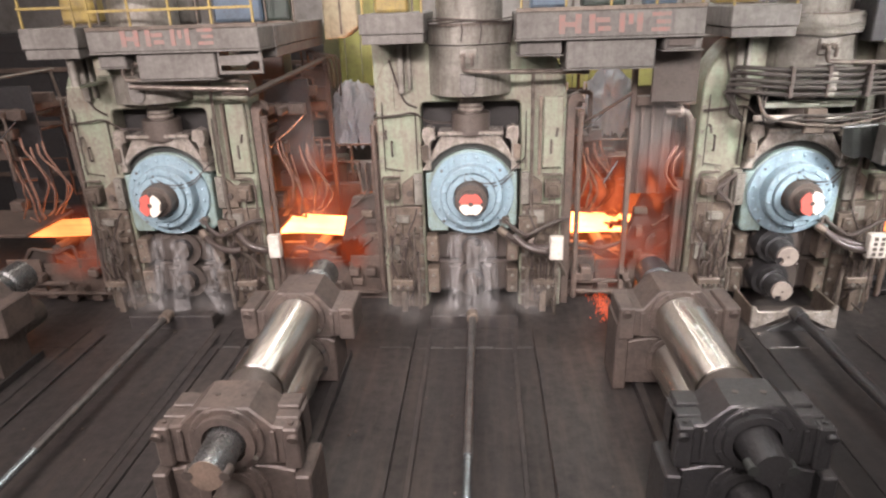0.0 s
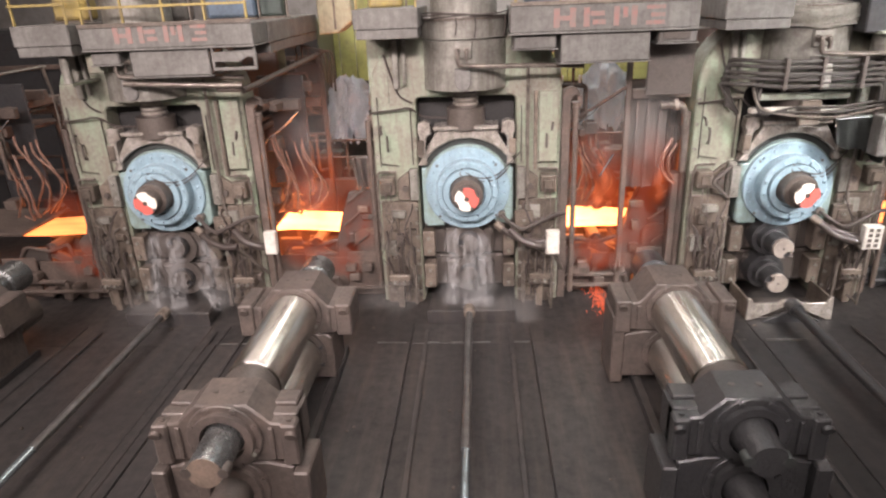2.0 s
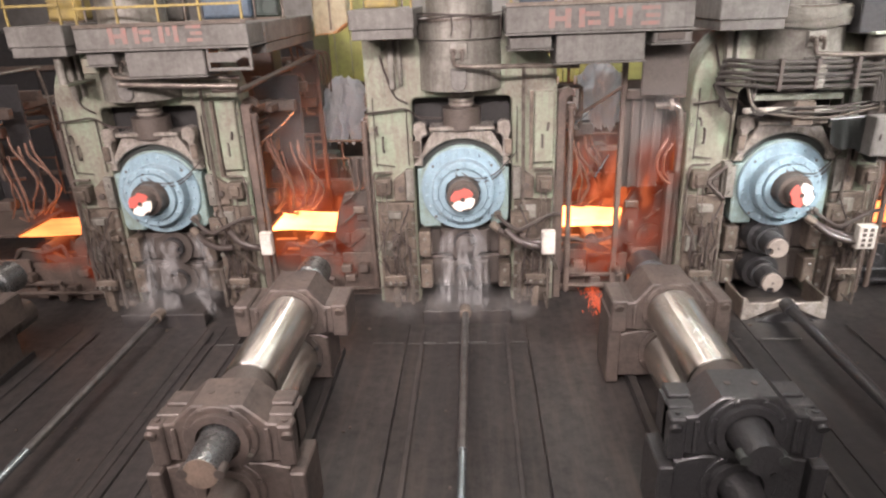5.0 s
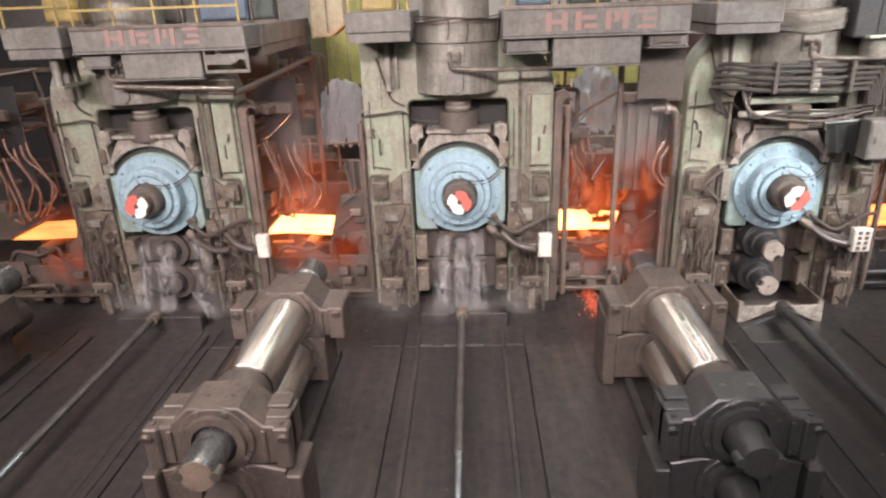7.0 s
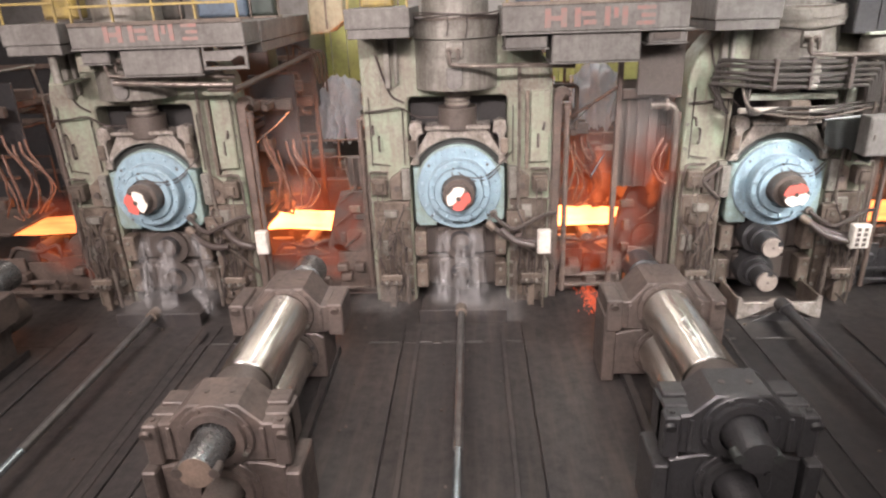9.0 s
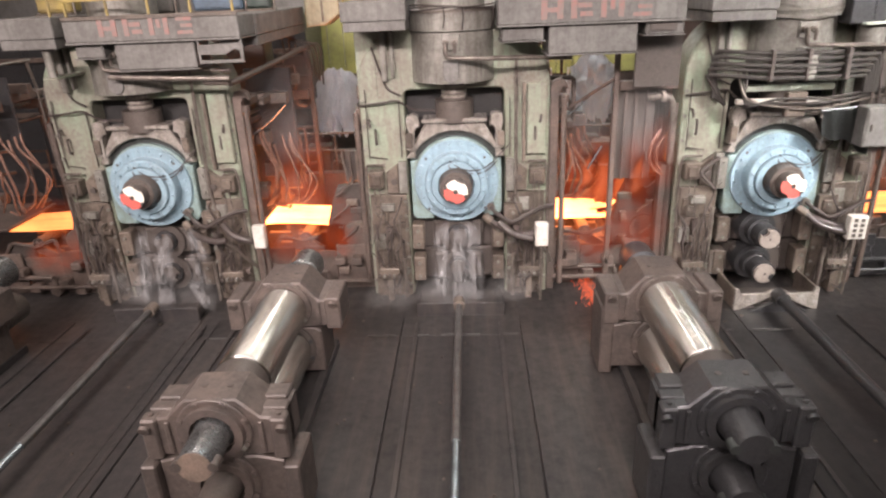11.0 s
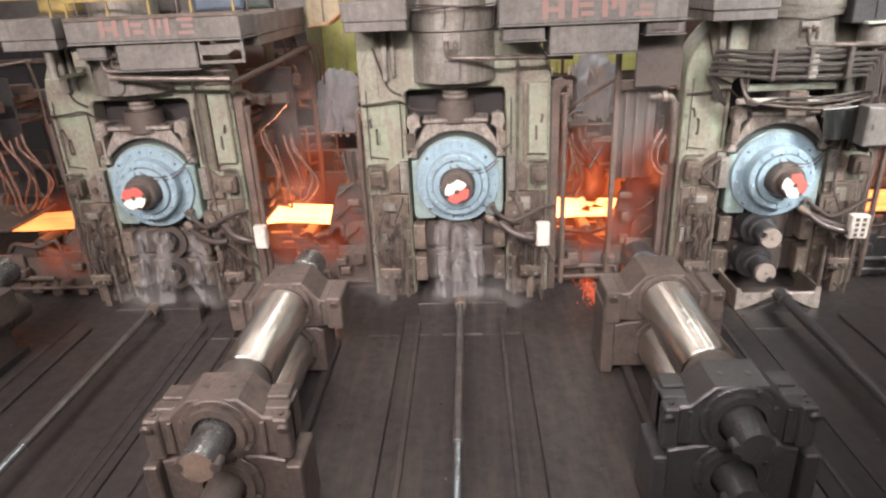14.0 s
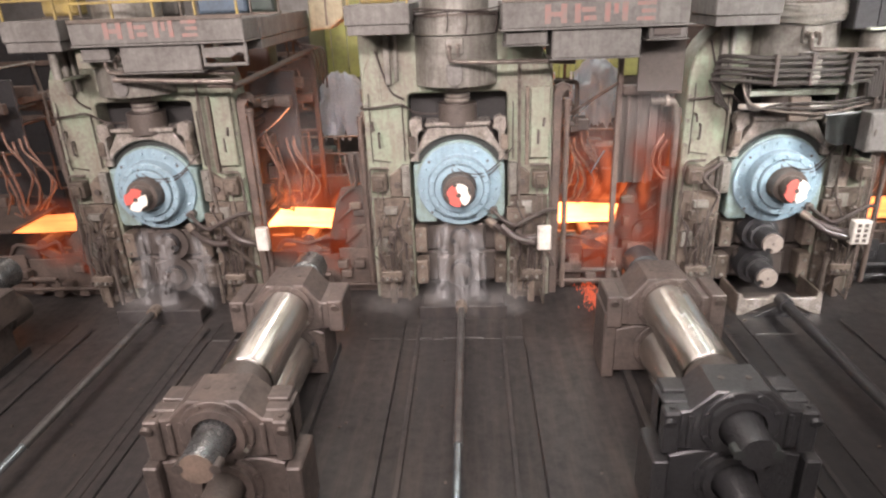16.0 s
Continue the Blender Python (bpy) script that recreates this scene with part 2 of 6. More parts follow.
def hot():
    """Glowing steel strip: dimmer towards both ends of its run, with scale streaks along it."""
    m = bpy.data.materials.new("glowing_steel")
    m.use_nodes = True
    n, l = m.node_tree.nodes, m.node_tree.links
    b = n["Principled BSDF"]
    geo, sep = n.new("ShaderNodeNewGeometry"), n.new("ShaderNodeSeparateXYZ")
    l.new(geo.outputs["Position"], sep.inputs[0])
    r = n.new("ShaderNodeMapRange")
    r.inputs["From Min"].default_value, r.inputs["From Max"].default_value = -7.5, -4.5
    r.inputs["To Min"].default_value, r.inputs["To Max"].default_value = HOT_LEFT, HOT_MID
    l.new(sep.outputs["X"], r.inputs["Value"])
    mp = n.new("ShaderNodeMapping")
    mp.inputs["Scale"].default_value = (0.5, 7, 1)
    l.new(geo.outputs["Position"], mp.inputs[0])
    t = n.new("ShaderNodeTexNoise")
    t.inputs["Scale"].default_value, t.inputs["Detail"].default_value = 1.5, 5
    l.new(mp.outputs[0], t.inputs["Vector"])
    k = n.new("ShaderNodeMapRange")
    k.inputs["From Min"].default_value, k.inputs["From Max"].default_value = 0.3, 0.7
    k.inputs["To Min"].default_value, k.inputs["To Max"].default_value = 0.7, 1.25
    l.new(t.outputs["Fac"], k.inputs["Value"])
    mu = n.new("ShaderNodeMath")
    mu.operation = "MULTIPLY"
    end_fade = n.new("ShaderNodeMapRange")
    end_fade.inputs["From Min"].default_value, end_fade.inputs["From Max"].default_value = 4.5, 7.0
    end_fade.inputs["To Min"].default_value, end_fade.inputs["To Max"].default_value = 1.0, 0.22
    l.new(sep.outputs["X"], end_fade.inputs["Value"])
    run_level = n.new("ShaderNodeMath")
    run_level.operation = "MULTIPLY"
    l.new(r.outputs["Result"], run_level.inputs[0])
    l.new(end_fade.outputs["Result"], run_level.inputs[1])
    l.new(run_level.outputs[0], mu.inputs[0])
    l.new(k.outputs["Result"], mu.inputs[1])
    b.inputs["Base Color"].default_value = (0.2, 0.1, 0.06, 1)
    b.inputs["Roughness"].default_value = 0.6
    b.inputs["Emission Color"].default_value = (1.0, 0.27, 0.075, 1)
    l.new(mu.outputs[0], b.inputs["Emission Strength"])
    return m


def misty(name, colour, alpha, scale, lo=0.45, hi=0.75, stretch=(1, 1, 1)):
    """Water or steam: white scattering that is broken up by noise, the rest clear."""
    m = bpy.data.materials.new(name)
    m.use_nodes = True
    n, l = m.node_tree.nodes, m.node_tree.links
    n.remove(n["Principled BSDF"])
    out = n["Material Output"]
    tc, mp, t = n.new("ShaderNodeTexCoord"), n.new("ShaderNodeMapping"), n.new("ShaderNodeTexNoise")
    mp.inputs["Scale"].default_value = stretch
    l.new(tc.outputs["Object"], mp.inputs[0])
    l.new(mp.outputs[0], t.inputs["Vector"])
    t.inputs["Scale"].default_value, t.inputs["Detail"].default_value, t.inputs["Distortion"].default_value = scale, 5, 0.6
    r = n.new("ShaderNodeMapRange")
    r.inputs["From Min"].default_value, r.inputs["From Max"].default_value = lo, hi
    r.inputs["To Max"].default_value = alpha
    l.new(t.outputs["Fac"], r.inputs["Value"])
    d, tr, ad, cl, mx = n.new("ShaderNodeBsdfDiffuse"), n.new("ShaderNodeBsdfTranslucent"), n.new("ShaderNodeMixShader"), n.new("ShaderNodeBsdfTransparent"), n.new("ShaderNodeMixShader")
    d.inputs[0].default_value = tr.inputs[0].default_value = (*colour, 1)
    l.new(d.outputs[0], ad.inputs[1])
    l.new(tr.outputs[0], ad.inputs[2])
    edge = n.new("ShaderNodeAttribute")
    edge.attribute_name = "thinning"
    mu = n.new("ShaderNodeMath")
    mu.operation = "MULTIPLY"
    l.new(r.outputs["Result"], mu.inputs[0])
    l.new(edge.outputs["Fac"], mu.inputs[1])
    l.new(mu.outputs[0], mx.inputs[0])
    l.new(cl.outputs[0], mx.inputs[1])
    l.new(ad.outputs[0], mx.inputs[2])
    l.new(mx.outputs[0], out.inputs[0])
    return m


HOT_LEFT, HOT_MID = 1.8, 9.5
ROLL = polished()
HOT = hot()


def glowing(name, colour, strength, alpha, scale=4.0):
    """Flames with light of their own, and haze whose strip light is put in as a glow; broken up by noise and thinned to
    the rim.
    """
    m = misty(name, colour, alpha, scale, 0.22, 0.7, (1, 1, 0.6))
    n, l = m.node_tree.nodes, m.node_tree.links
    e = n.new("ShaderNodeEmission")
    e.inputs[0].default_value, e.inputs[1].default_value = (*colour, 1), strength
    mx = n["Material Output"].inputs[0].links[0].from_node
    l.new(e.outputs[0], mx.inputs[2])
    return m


FLAME = glowing("burning_oil_vapour", (1.0, 0.24, 0.10), 1.1, 0.36, 3.0)
# Haze lit by the strip: its red light is put in as emission.
STRIP_GLOW = glowing("strip_glow_haze", (1.0, 0.15, 0.05), 0.52, 0.25, 1.6)
# Glowing colour that puts the strip's reflection on the wet floor.
REFLECT_GLOW = mat("reflected_strip_glow", (0.1, 0.05, 0.04), (0.08, 0.04, 0.03), (0.04, 0.02, 0.02), 0.3, 0.7, 0, 8.0, 0.2)
REFLECT_GLOW.node_tree.nodes["Principled BSDF"].inputs["Emission Color"].default_value = (1.0, 0.12, 0.03, 1)
REFLECT_GLOW.node_tree.nodes["Principled BSDF"].inputs["Emission Strength"].default_value = 0.5
WATER = misty("falling_water", (0.85, 0.85, 0.85), 0.42, 3.0, 0.40, 0.82, (5.5, 5.5, 0.8))
STEAM = misty("steam", (0.9, 0.88, 0.86), 0.15, 1.3, 0.22, 0.75)
HAZE = misty("thin_haze", (0.9, 0.88, 0.86), 0.075, 1.1, 0.2, 0.75)


# ---------- mesh helpers ----------
def box(bm, x0, x1, y0, y1, z0, z1, bevel=0.012):
    g = bmesh.ops.create_cube(bm, size=1.0, matrix=Matrix.LocRotScale(((x0 + x1) / 2, (y0 + y1) / 2, (z0 + z1) / 2), None, (abs(x1 - x0), abs(y1 - y0), abs(z1 - z0))))
    if bevel:
        edges = list({e for v in g["verts"] for e in v.link_edges})
        bmesh.ops.bevel(bm, geom=edges, offset=min(bevel, 0.3 * min(abs(x1 - x0), abs(y1 - y0), abs(z1 - z0))), segments=1, affect="EDGES")
    return bm


def cyl(bm, a, b, r, seg=24, r2=None):
    a, b = Vector(a), Vector(b)
    q = (b - a).to_track_quat("Z", "Y")
    bmesh.ops.create_cone(bm, cap_ends=True, segments=seg, radius1=r, radius2=r if r2 is None else r2, depth=(b - a).length, matrix=Matrix.LocRotScale((a + b) / 2, q, None))
    return bm


def lathe(bm, axis_pts, seg=48):
    """Turned shape about the y axis through the origin; axis_pts are (y, radius)."""
    rings = []
    for y, r in axis_pts:
        rings.append([bm.verts.new((r * math.sin(2 * math.pi * i / seg), y, r * math.cos(2 * math.pi * i / seg))) for i in range(seg)])
    for a, b in zip(rings, rings[1:]):
        for i in range(seg):
            bm.faces.new((a[i], a[(i + 1) % seg], b[(i + 1) % seg], b[i]))
    for ring in (rings[0], rings[-1]):
        bm.faces.new(ring)
    bmesh.ops.recalc_face_normals(bm, faces=bm.faces)
    return bm


def prism(bm, pts, y0, y1, bevel=0.012):
    """A flat outline of (x, z) points, given depth from y0 to y1."""
    f = bm.faces.new([bm.verts.new((x, y0, z)) for x, z in pts])
    g = bmesh.ops.extrude_face_region(bm, geom=[f])
    vs = [v for v in g["geom"] if isinstance(v, bmesh.types.BMVert)]
    bmesh.ops.translate(bm, verts=vs, vec=(0, y1 - y0, 0))
    bmesh.ops.recalc_face_normals(bm, faces=bm.faces)
    if bevel:
        es = [e for e in bm.edges if all(abs(v.co.y - y0) < 1e-5 for v in e.verts) and len(e.link_faces) == 2]
        bmesh.ops.bevel(bm, geom=es, offset=bevel, segments=1, affect="EDGES")
    return bm


def tube(bm, pts, r, seg=8, step=5):
    """A round pipe or hose swept smoothly through the points."""
    pts = [Vector(p) for p in pts]
    ext = [2 * pts[0] - pts[1]] + pts + [2 * pts[-1] - pts[-2]]
    line = []
    for i in range(1, len(ext) - 2):
        p0, p1, p2, p3 = ext[i - 1:i + 3]
        for k in range(step):
            t = k / step
            line.append(0.5 * (2 * p1 + (p2 - p0) * t + (2 * p0 - 5 * p1 + 4 * p2 - p3) * t * t + (3 * p1 - p0 - 3 * p2 + p3) * t ** 3))
    line.append(pts[-1])
    up, rings = Vector((0.13, 0.41, 0.9)), []
    for i, c in enumerate(line):
        d = (line[min(i + 1, len(line) - 1)] - line[max(i - 1, 0)]).normalized()
        s = d.cross(up).normalized()
        w = s.cross(d)
        rings.append([bm.verts.new(c + r * (math.cos(2 * math.pi * k / seg) * s + math.sin(2 * math.pi * k / seg) * w)) for k in range(seg)])
    for a, b in zip(rings, rings[1:]):
        for k in range(seg):
            bm.faces.new((a[k], a[(k + 1) % seg], b[(k + 1) % seg], b[k]))
    bm.faces.new(rings[0]), bm.faces.new(rings[-1])
    bmesh.ops.recalc_face_normals(bm, faces=bm.faces)
    return bm


def bent(bm, pts, r, seg=8):
    """A pipe of straight runs with small bends."""
    out = [Vector(pts[0])]
    for a, b, c in zip(pts, pts[1:], pts[2:]):
        a, b, c = Vector(a), Vector(b), Vector(c)
        k = min(2.5 * r, 0.4 * (a - b).length, 0.4 * (c - b).length)
        out += [b + (a - b).normalized() * k, b + (a - b).normalized() * k * 0.25 + (c - b).normalized() * k * 0.25, b + (c - b).normalized() * k]
    out.append(Vector(pts[-1]))
    return tube(bm, out, r, seg, 2)


def mesh_of(name, bm, material, smooth=False):
    me = bpy.data.meshes.new(name)
    bm.to_mesh(me)
    bm.free()
    me.materials.append(material)
    if smooth:
        for p in me.polygons:
            p.use_smooth = True
        me.set_sharp_from_angle(angle=radians(35))
    return me


def part(name, bm, material, parent, label="", smooth=True):
    ob = new(name, mesh_of(name, bm, material, smooth))
    ob.parent = parent
    if label:
        ob["label"] = label
    return ob


def shared(name, me, parent, x, y, z):
    ob = new(name, me)
    ob.parent = parent
    ob.location = (x, y, z)
    return ob


def thing(name, loc, label, category, group="", kind=""):
    ob = new(name)
    ob.location = loc
    ob.empty_display_size = 0.1
    return tagged(ob, label, category, group, kind)


def single(name, bm, material, loc, label, category, group="", kind="", smooth=True):
    ob = new(name, mesh_of(name, bm, material, smooth))
    ob.location = loc
    return tagged(ob, label, category, group, kind)


B = bmesh.new
bolt_bm = B()
cyl(bolt_bm, (0, 0, 0), (0, -0.035, 0), 0.032, 6)
BOLT = mesh_of("bolt", bolt_bm, GREYSTEEL)
bolt_bm = B()
cyl(bolt_bm, (0, 0, 0), (0, -0.035, 0), 0.032, 6)
CHOCKBOLT = mesh_of("bolt", bolt_bm, CHOCK)
bolt_bm = B()
lathe(bolt_bm, [(0.0, 0.03), (-0.008, 0.03), (-0.01, 0.024), (-0.026, 0.021), (-0.034, 0.011), (-0.035, 0.004)], 8)
DARKBOLT = CHOCKBOLT.copy()
DARKBOLT.materials[0] = OIL_SHADE
BLUEBOLT = mat("wet_blue_bolt", (0.22, 0.33, 0.39), (0.27, 0.38, 0.44), (0.13, 0.17, 0.19), 0.3, 0.34, 0.1, 20.0, 0.1, wet=0.4)
SMALLBOLT = mesh_of("bolt", bolt_bm, BLUEBOLT, True)

# ---------- hall ----------
PITCH = 5.5
STANDS = (-5.5, 0.0, 5.5)
RISE = (0.05, 0.0, -0.06)


def hall():
    single("ground", box(B(), -24, 24, -20, 16, -0.6, -0.05, 0), FLOOR, (0, 0, 0), "dark oily concrete under the mill floor plates", "ground", kind="structure")
    single("wall_south", box(B(), -24, 24, -20.4, -20, -0.6, 14, 0), WALLM, (0, 0, 0), "unseen pale grey hall wall behind the pulpit", "wall", kind="structure")
    single("wall_north", box(B(), -24, 24, 16, 16.4, -0.6, 14, 0), FARWALL, (0, 0, 0), "grey hall wall far behind the mill", "wall", kind="structure")
    single("wall_west", box(B(), -24.4, -24, -20, 16, -0.6, 14, 0), WALLM, (0, 0, 0), "unseen pale grey end wall of the hall", "wall", kind="structure")
    single("wall_east", box(B(), 24, 24.4, -20, 16, -0.6, 14, 0), WALLM, (0, 0, 0), "unseen pale grey end wall of the hall", "wall", kind="structure")
    single("ceiling", box(B(), -24.4, 24.4, -20.4, 16.4, 14, 14.3, 0), WALLM, (0, 0, 0), "unseen pale grey roof of the hall", "ceiling", kind="structure")


hall()


# ---------- mill stands ----------
def arc(cx, cz, r, a0, a1, n):
    return [(cx + r * math.sin(radians(a0 + (a1 - a0) * i / n)), cz + r * math.cos(radians(a0 + (a1 - a0) * i / n))) for i in range(n + 1)]


def mill_housing():
    h = thing("mill_housing", (0, 0, 0), "massive cast mill housing in worn pale green paint, grimy below", "mill housing", "rolling mill stands")
    for s in (-1, 1):
        bm = B()
        box(bm, s * 0.90, s * 1.56, 0.03, 0.115, -0.28, 1.95, 0.02)
        part("wear_plate", bm, GRIME, h, "grimy brown steel plate")
        bm = B()
        box(bm, s * 0.87, s * 1.02, -0.02, 0.115, 1.98, 2.56, 0.015)
        part("liner_plate", bm, GREYSTEEL, h, "grey steel liner plate")
        for z in (2.12, 2.42):
            shared("bolt", BOLT, h, s * 0.945, -0.02, z)
        bm = B()
        prism(bm, [(s * 1.03, 2.52), (s * 1.03, 1.98), (s * 1.24, 1.98), (s * 1.24, 2.36)], 0.02, 0.118)
        part("gusset", bm, GRIME, h)
        bm = B()
        cyl(bm, (s * 1.11, 0.02, 2.2), (s * 1.11, -0.02, 2.2), 0.055, 14)
        part("port_cover", bm, DARK, h)
        bm = B()
        box(bm, s * 1.28, s * 1.55, -0.12, 0.118, 2.12, 2.42, 0.02)
        box(bm, s * 1.33, s * 1.5, -0.17, -0.1, 2.18, 2.36, 0.02)
        part("valve_block", bm, GRIME, h)
        bm = B()
        bent(bm, [(s * 1.25, -0.02, 2.52), (s * 1.57, -0.02, 2.52), (s * 1.6, -0.02, 2.3), (s * 1.6, -0.02, 1.2)], 0.022)
        bent(bm, [(s * 1.36, -0.14, 2.2), (s * 1.36, -0.16, 1.75), (s * 1.3, -0.1, 1.6)], 0.012)
        bent(bm, [(s * 1.44, -0.14, 2.2), (s * 1.46, -0.16, 1.7), (s * 1.4, -0.1, 1.55)], 0.012)
        part("lube_pipe", bm, PIPE, h)
        bm = B()
        box(bm, s * 1.30, s * 1.46, -0.1, 0.025, 1.46, 1.62, 0.012)
        part("terminal_box", bm, GRIME, h)
        # hook handles on the upper column
        bm = B()
        bent(bm, [(s * 1.38, 0.1, 3.12), (s * 1.38, 0.03, 3.12), (s * 1.38, 0.03, 2.88), (s * 1.38, 0.1, 2.88)], 0.02)
        bent(bm, [(s * 1.48, 0.1, 3.3), (s * 1.48, 0.0, 3.3), (s * 1.46, 0.0, 3.18)], 0.022)
        part("handle", bm, DARK, h)
        # lower clutter on each column
        rnd = random.Random(11 + s)
        for i in range(11):
            x, z = rnd.uniform(0.98, 1.46), 0.1 + i * 0.165 + rnd.uniform(-0.05, 0.05)
            w, hh, d = rnd.uniform(0.06, 0.17), rnd.uniform(0.05, 0.16), rnd.uniform(0.04, 0.16)
            bm = B()
            box(bm, s * (x - w), s * (x + w), 0.035 - d, 0.034, z - hh, z + hh, 0.012)
            if i % 2:
                box(bm, s * (x - w * 0.55), s * (x + w * 0.5), 0.0 - d, 0.04 - d, z - hh * 0.6, z + hh * 0.5, 0.01)
            part(("bracket", "cover_plate", "clamp")[i % 3], bm, (GRIME, GRIME, GREYSTEEL, CHOCK)[i % 4], h)
            if i % 3 == 0:
                shared("bolt", BOLT, h, s * x, 0.035 - d - (0.035 if i % 2 else 0), z)
        for i in range(5):
            x0, z0 = rnd.uniform(0.95, 1.5), rnd.uniform(0.9, 1.9)
            bm = B()
            bent(bm, [(s * x0, 0.0, z0), (s * x0, -0.1 - 0.03 * i, z0), (s * x0, -0.1 - 0.03 * i, z0 - 0.5), (s * (x0 + rnd.uniform(-0.3, 0.2)), -0.1 - 0.03 * i, z0 - 0.62), (s * (x0 - 0.1), -0.1, 0.15)], rnd.uniform(0.012, 0.026))
            part("pipe", bm, PIPE if i % 2 else HOSE, h)
        bm = B()
        cyl(bm, (s * 0.98, -0.25, 0.05), (s * 0.98, -0.25, 0.85), 0.035, 10)
        part("post", bm, PIPE, h)
        for i in range(9):
            shared("bolt", BOLT, h, s * 1.585, 0.12, 0.25 + 0.42 * i)
        for i in range(7):
            shared("bolt", BOLT, h, s * 0.93, 0.03, 0.2 + 0.27 * i)
        bm = B()
        bent(bm, [(s * 1.52, 0.1, 3.75), (s * 1.52, 0.07, 3.75), (s * 1.52, 0.07, 2.65), (s * 1.2, 0.07, 2.6)], 0.011, 6)
        bent(bm, [(s * 0.95, 0.1, 3.6), (s * 0.95, 0.08, 3.55), (s * 0.95, 0.08, 2.62)], 0.011, 6)
        part("conduit", bm, HOSE, h)
        bm = B()
        bent(bm, [(s * 1.0, 0.0, 1.9), (s * 1.0, -0.12, 1.85), (s * 1.15, -0.16, 1.5), (s * 1.05, -0.14, 1.1), (s * 1.2, -0.12, 0.75)], 0.016, 6)
        bent(bm, [(s * 1.5, 0.0, 1.4), (s * 1.45, -0.14, 1.3), (s * 1.48, -0.15, 0.9), (s * 1.35, -0.1, 0.5)], 0.02, 6)
        part("hose", bm, HOSE, h)
    # raised green strip and pipes on the downstream column
    bm = B()
    box(bm, 1.24, 1.58, 0.03, 0.118, 2.62, 3.85, 0.02)
    part("cover_plate", bm, GREEN, h)
    bm = B()
    box(bm, 1.16, 1.22, 0.02, 0.118, 2.5, 3.85, 0.01)
    part("rail", bm, GRIME, h)
    bm = B()
    bent(bm, [(1.05, 0.0, 4.3), (1.05, 0.0, 2.6), (1.05, 0.0, 1.95), (1.15, 0.0, 1.6)], 0.03, 10)
    part("pipe", bm, PIPE, h)
    bm = B()
    prism(bm, [(1.645, -0.05), (1.645, 3.72), (1.70, 3.84), (1.82, 3.88), (1.92, 3.82), (1.95, 3.7), (1.86, 3.74), (1.8, 3.66), (1.78, -0.05)], 0.16, 0.3, 0.012)
    part("upright_frame", bm, RUSTY, h, "rust-brown upright with a bent head")
    bm = B()
    bent(bm, [(1.88, 0.12, 3.5), (1.88, 0.12, 0.1)], 0.048, 12)
    part("standpipe", bm, RUSTY, h)
    bm = B()
    cyl(bm, (1.88, 0.12, 3.5), (1.88, 0.12, 3.55), 0.075, 16)
    cyl(bm, (1.88, 0.12, 3.556), (1.88, 0.12, 3.61), 0.065, 16)
    part("pipe_flange", bm, RUSTY, h)
    bm = B()
    bent(bm, [(-1.72, 0.2, 3.4), (-1.72, 0.2, 0.2)], 0.05, 10)
    part("standpipe", bm, RUSTY, h)
    bm = B()
    tube(bm, [(-1.63, 0.05, 3.55), (-1.2, 0.0, 3.6), (-0.95, 0.0, 3.62), (-0.7, 0.1, 3.45), (-0.25, 0.1, 3.42), (-0.1, 0.1, 3.3)], 0.017)
    tube(bm, [(-1.35, 0.08, 4.5), (-1.2, 0.08, 4.0), (-1.1, 0.08, 3.8), (-0.9, 0.05, 3.7)], 0.017)
    part("cable", bm, HOSE, h)
    bm = B()
    box(bm, -1.2, -1.1, -0.02, 0.118, 3.95, 4.75, 0.015)
    box(bm, -1.04, -0.98, 0.0, 0.118, 4.0, 4.75, 0.015)
    part("conduit", bm, GREYSTEEL, h)
    # one cast frame with rounded shoulders and the roll window
    bm = B()
    prism(bm, [(-1.63, -0.3)] + arc(-0.63, 3.86, 1.0, -90, -15, 10) + [(-0.6, 4.87), (0.6, 4.87)] + arc(0.63, 3.86, 1.0, 15, 90, 10) + [(1.63, -0.3), (0.86, -0.3)]
          + arc(0.76, 3.68, 0.1, 90, 0, 4) + arc(-0.76, 3.68, 0.1, 0, -90, 4) + [(-0.86, -0.3)], 0.12, 0.75, 0.025)
    part("frame_casting", bm, GREEN, h)
    # Block painted near-black for the shade above the yoke.
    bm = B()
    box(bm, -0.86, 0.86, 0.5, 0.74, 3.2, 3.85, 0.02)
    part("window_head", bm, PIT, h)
    bm = B()
    box(bm, -1.6, 1.6, 2.55, 3.2, -0.3, 4.6, 0.03)
    part("drive_side_frame", bm, DARK, h)
    # Dark plate added behind the window to block the strip's glow.
    bm = B()
    box(bm, -1.3, 1.3, 0.76, 0.79, -0.3, 3.3, 0)
    part("splash_plate", bm, DARK, h)
    bm = B()
    cyl(bm, (0, 0.8, 2.2), (0, 2.5, 2.2), 0.70, 32)
    part("roll_barrel", bm, SHAFT, h)
    bm = B()
    box(bm, -1.7, 1.7, -0.15, 3.3, -0.32, -0.06, 0.03)
    part("sole_plate", bm, GRIME, h)
    return h


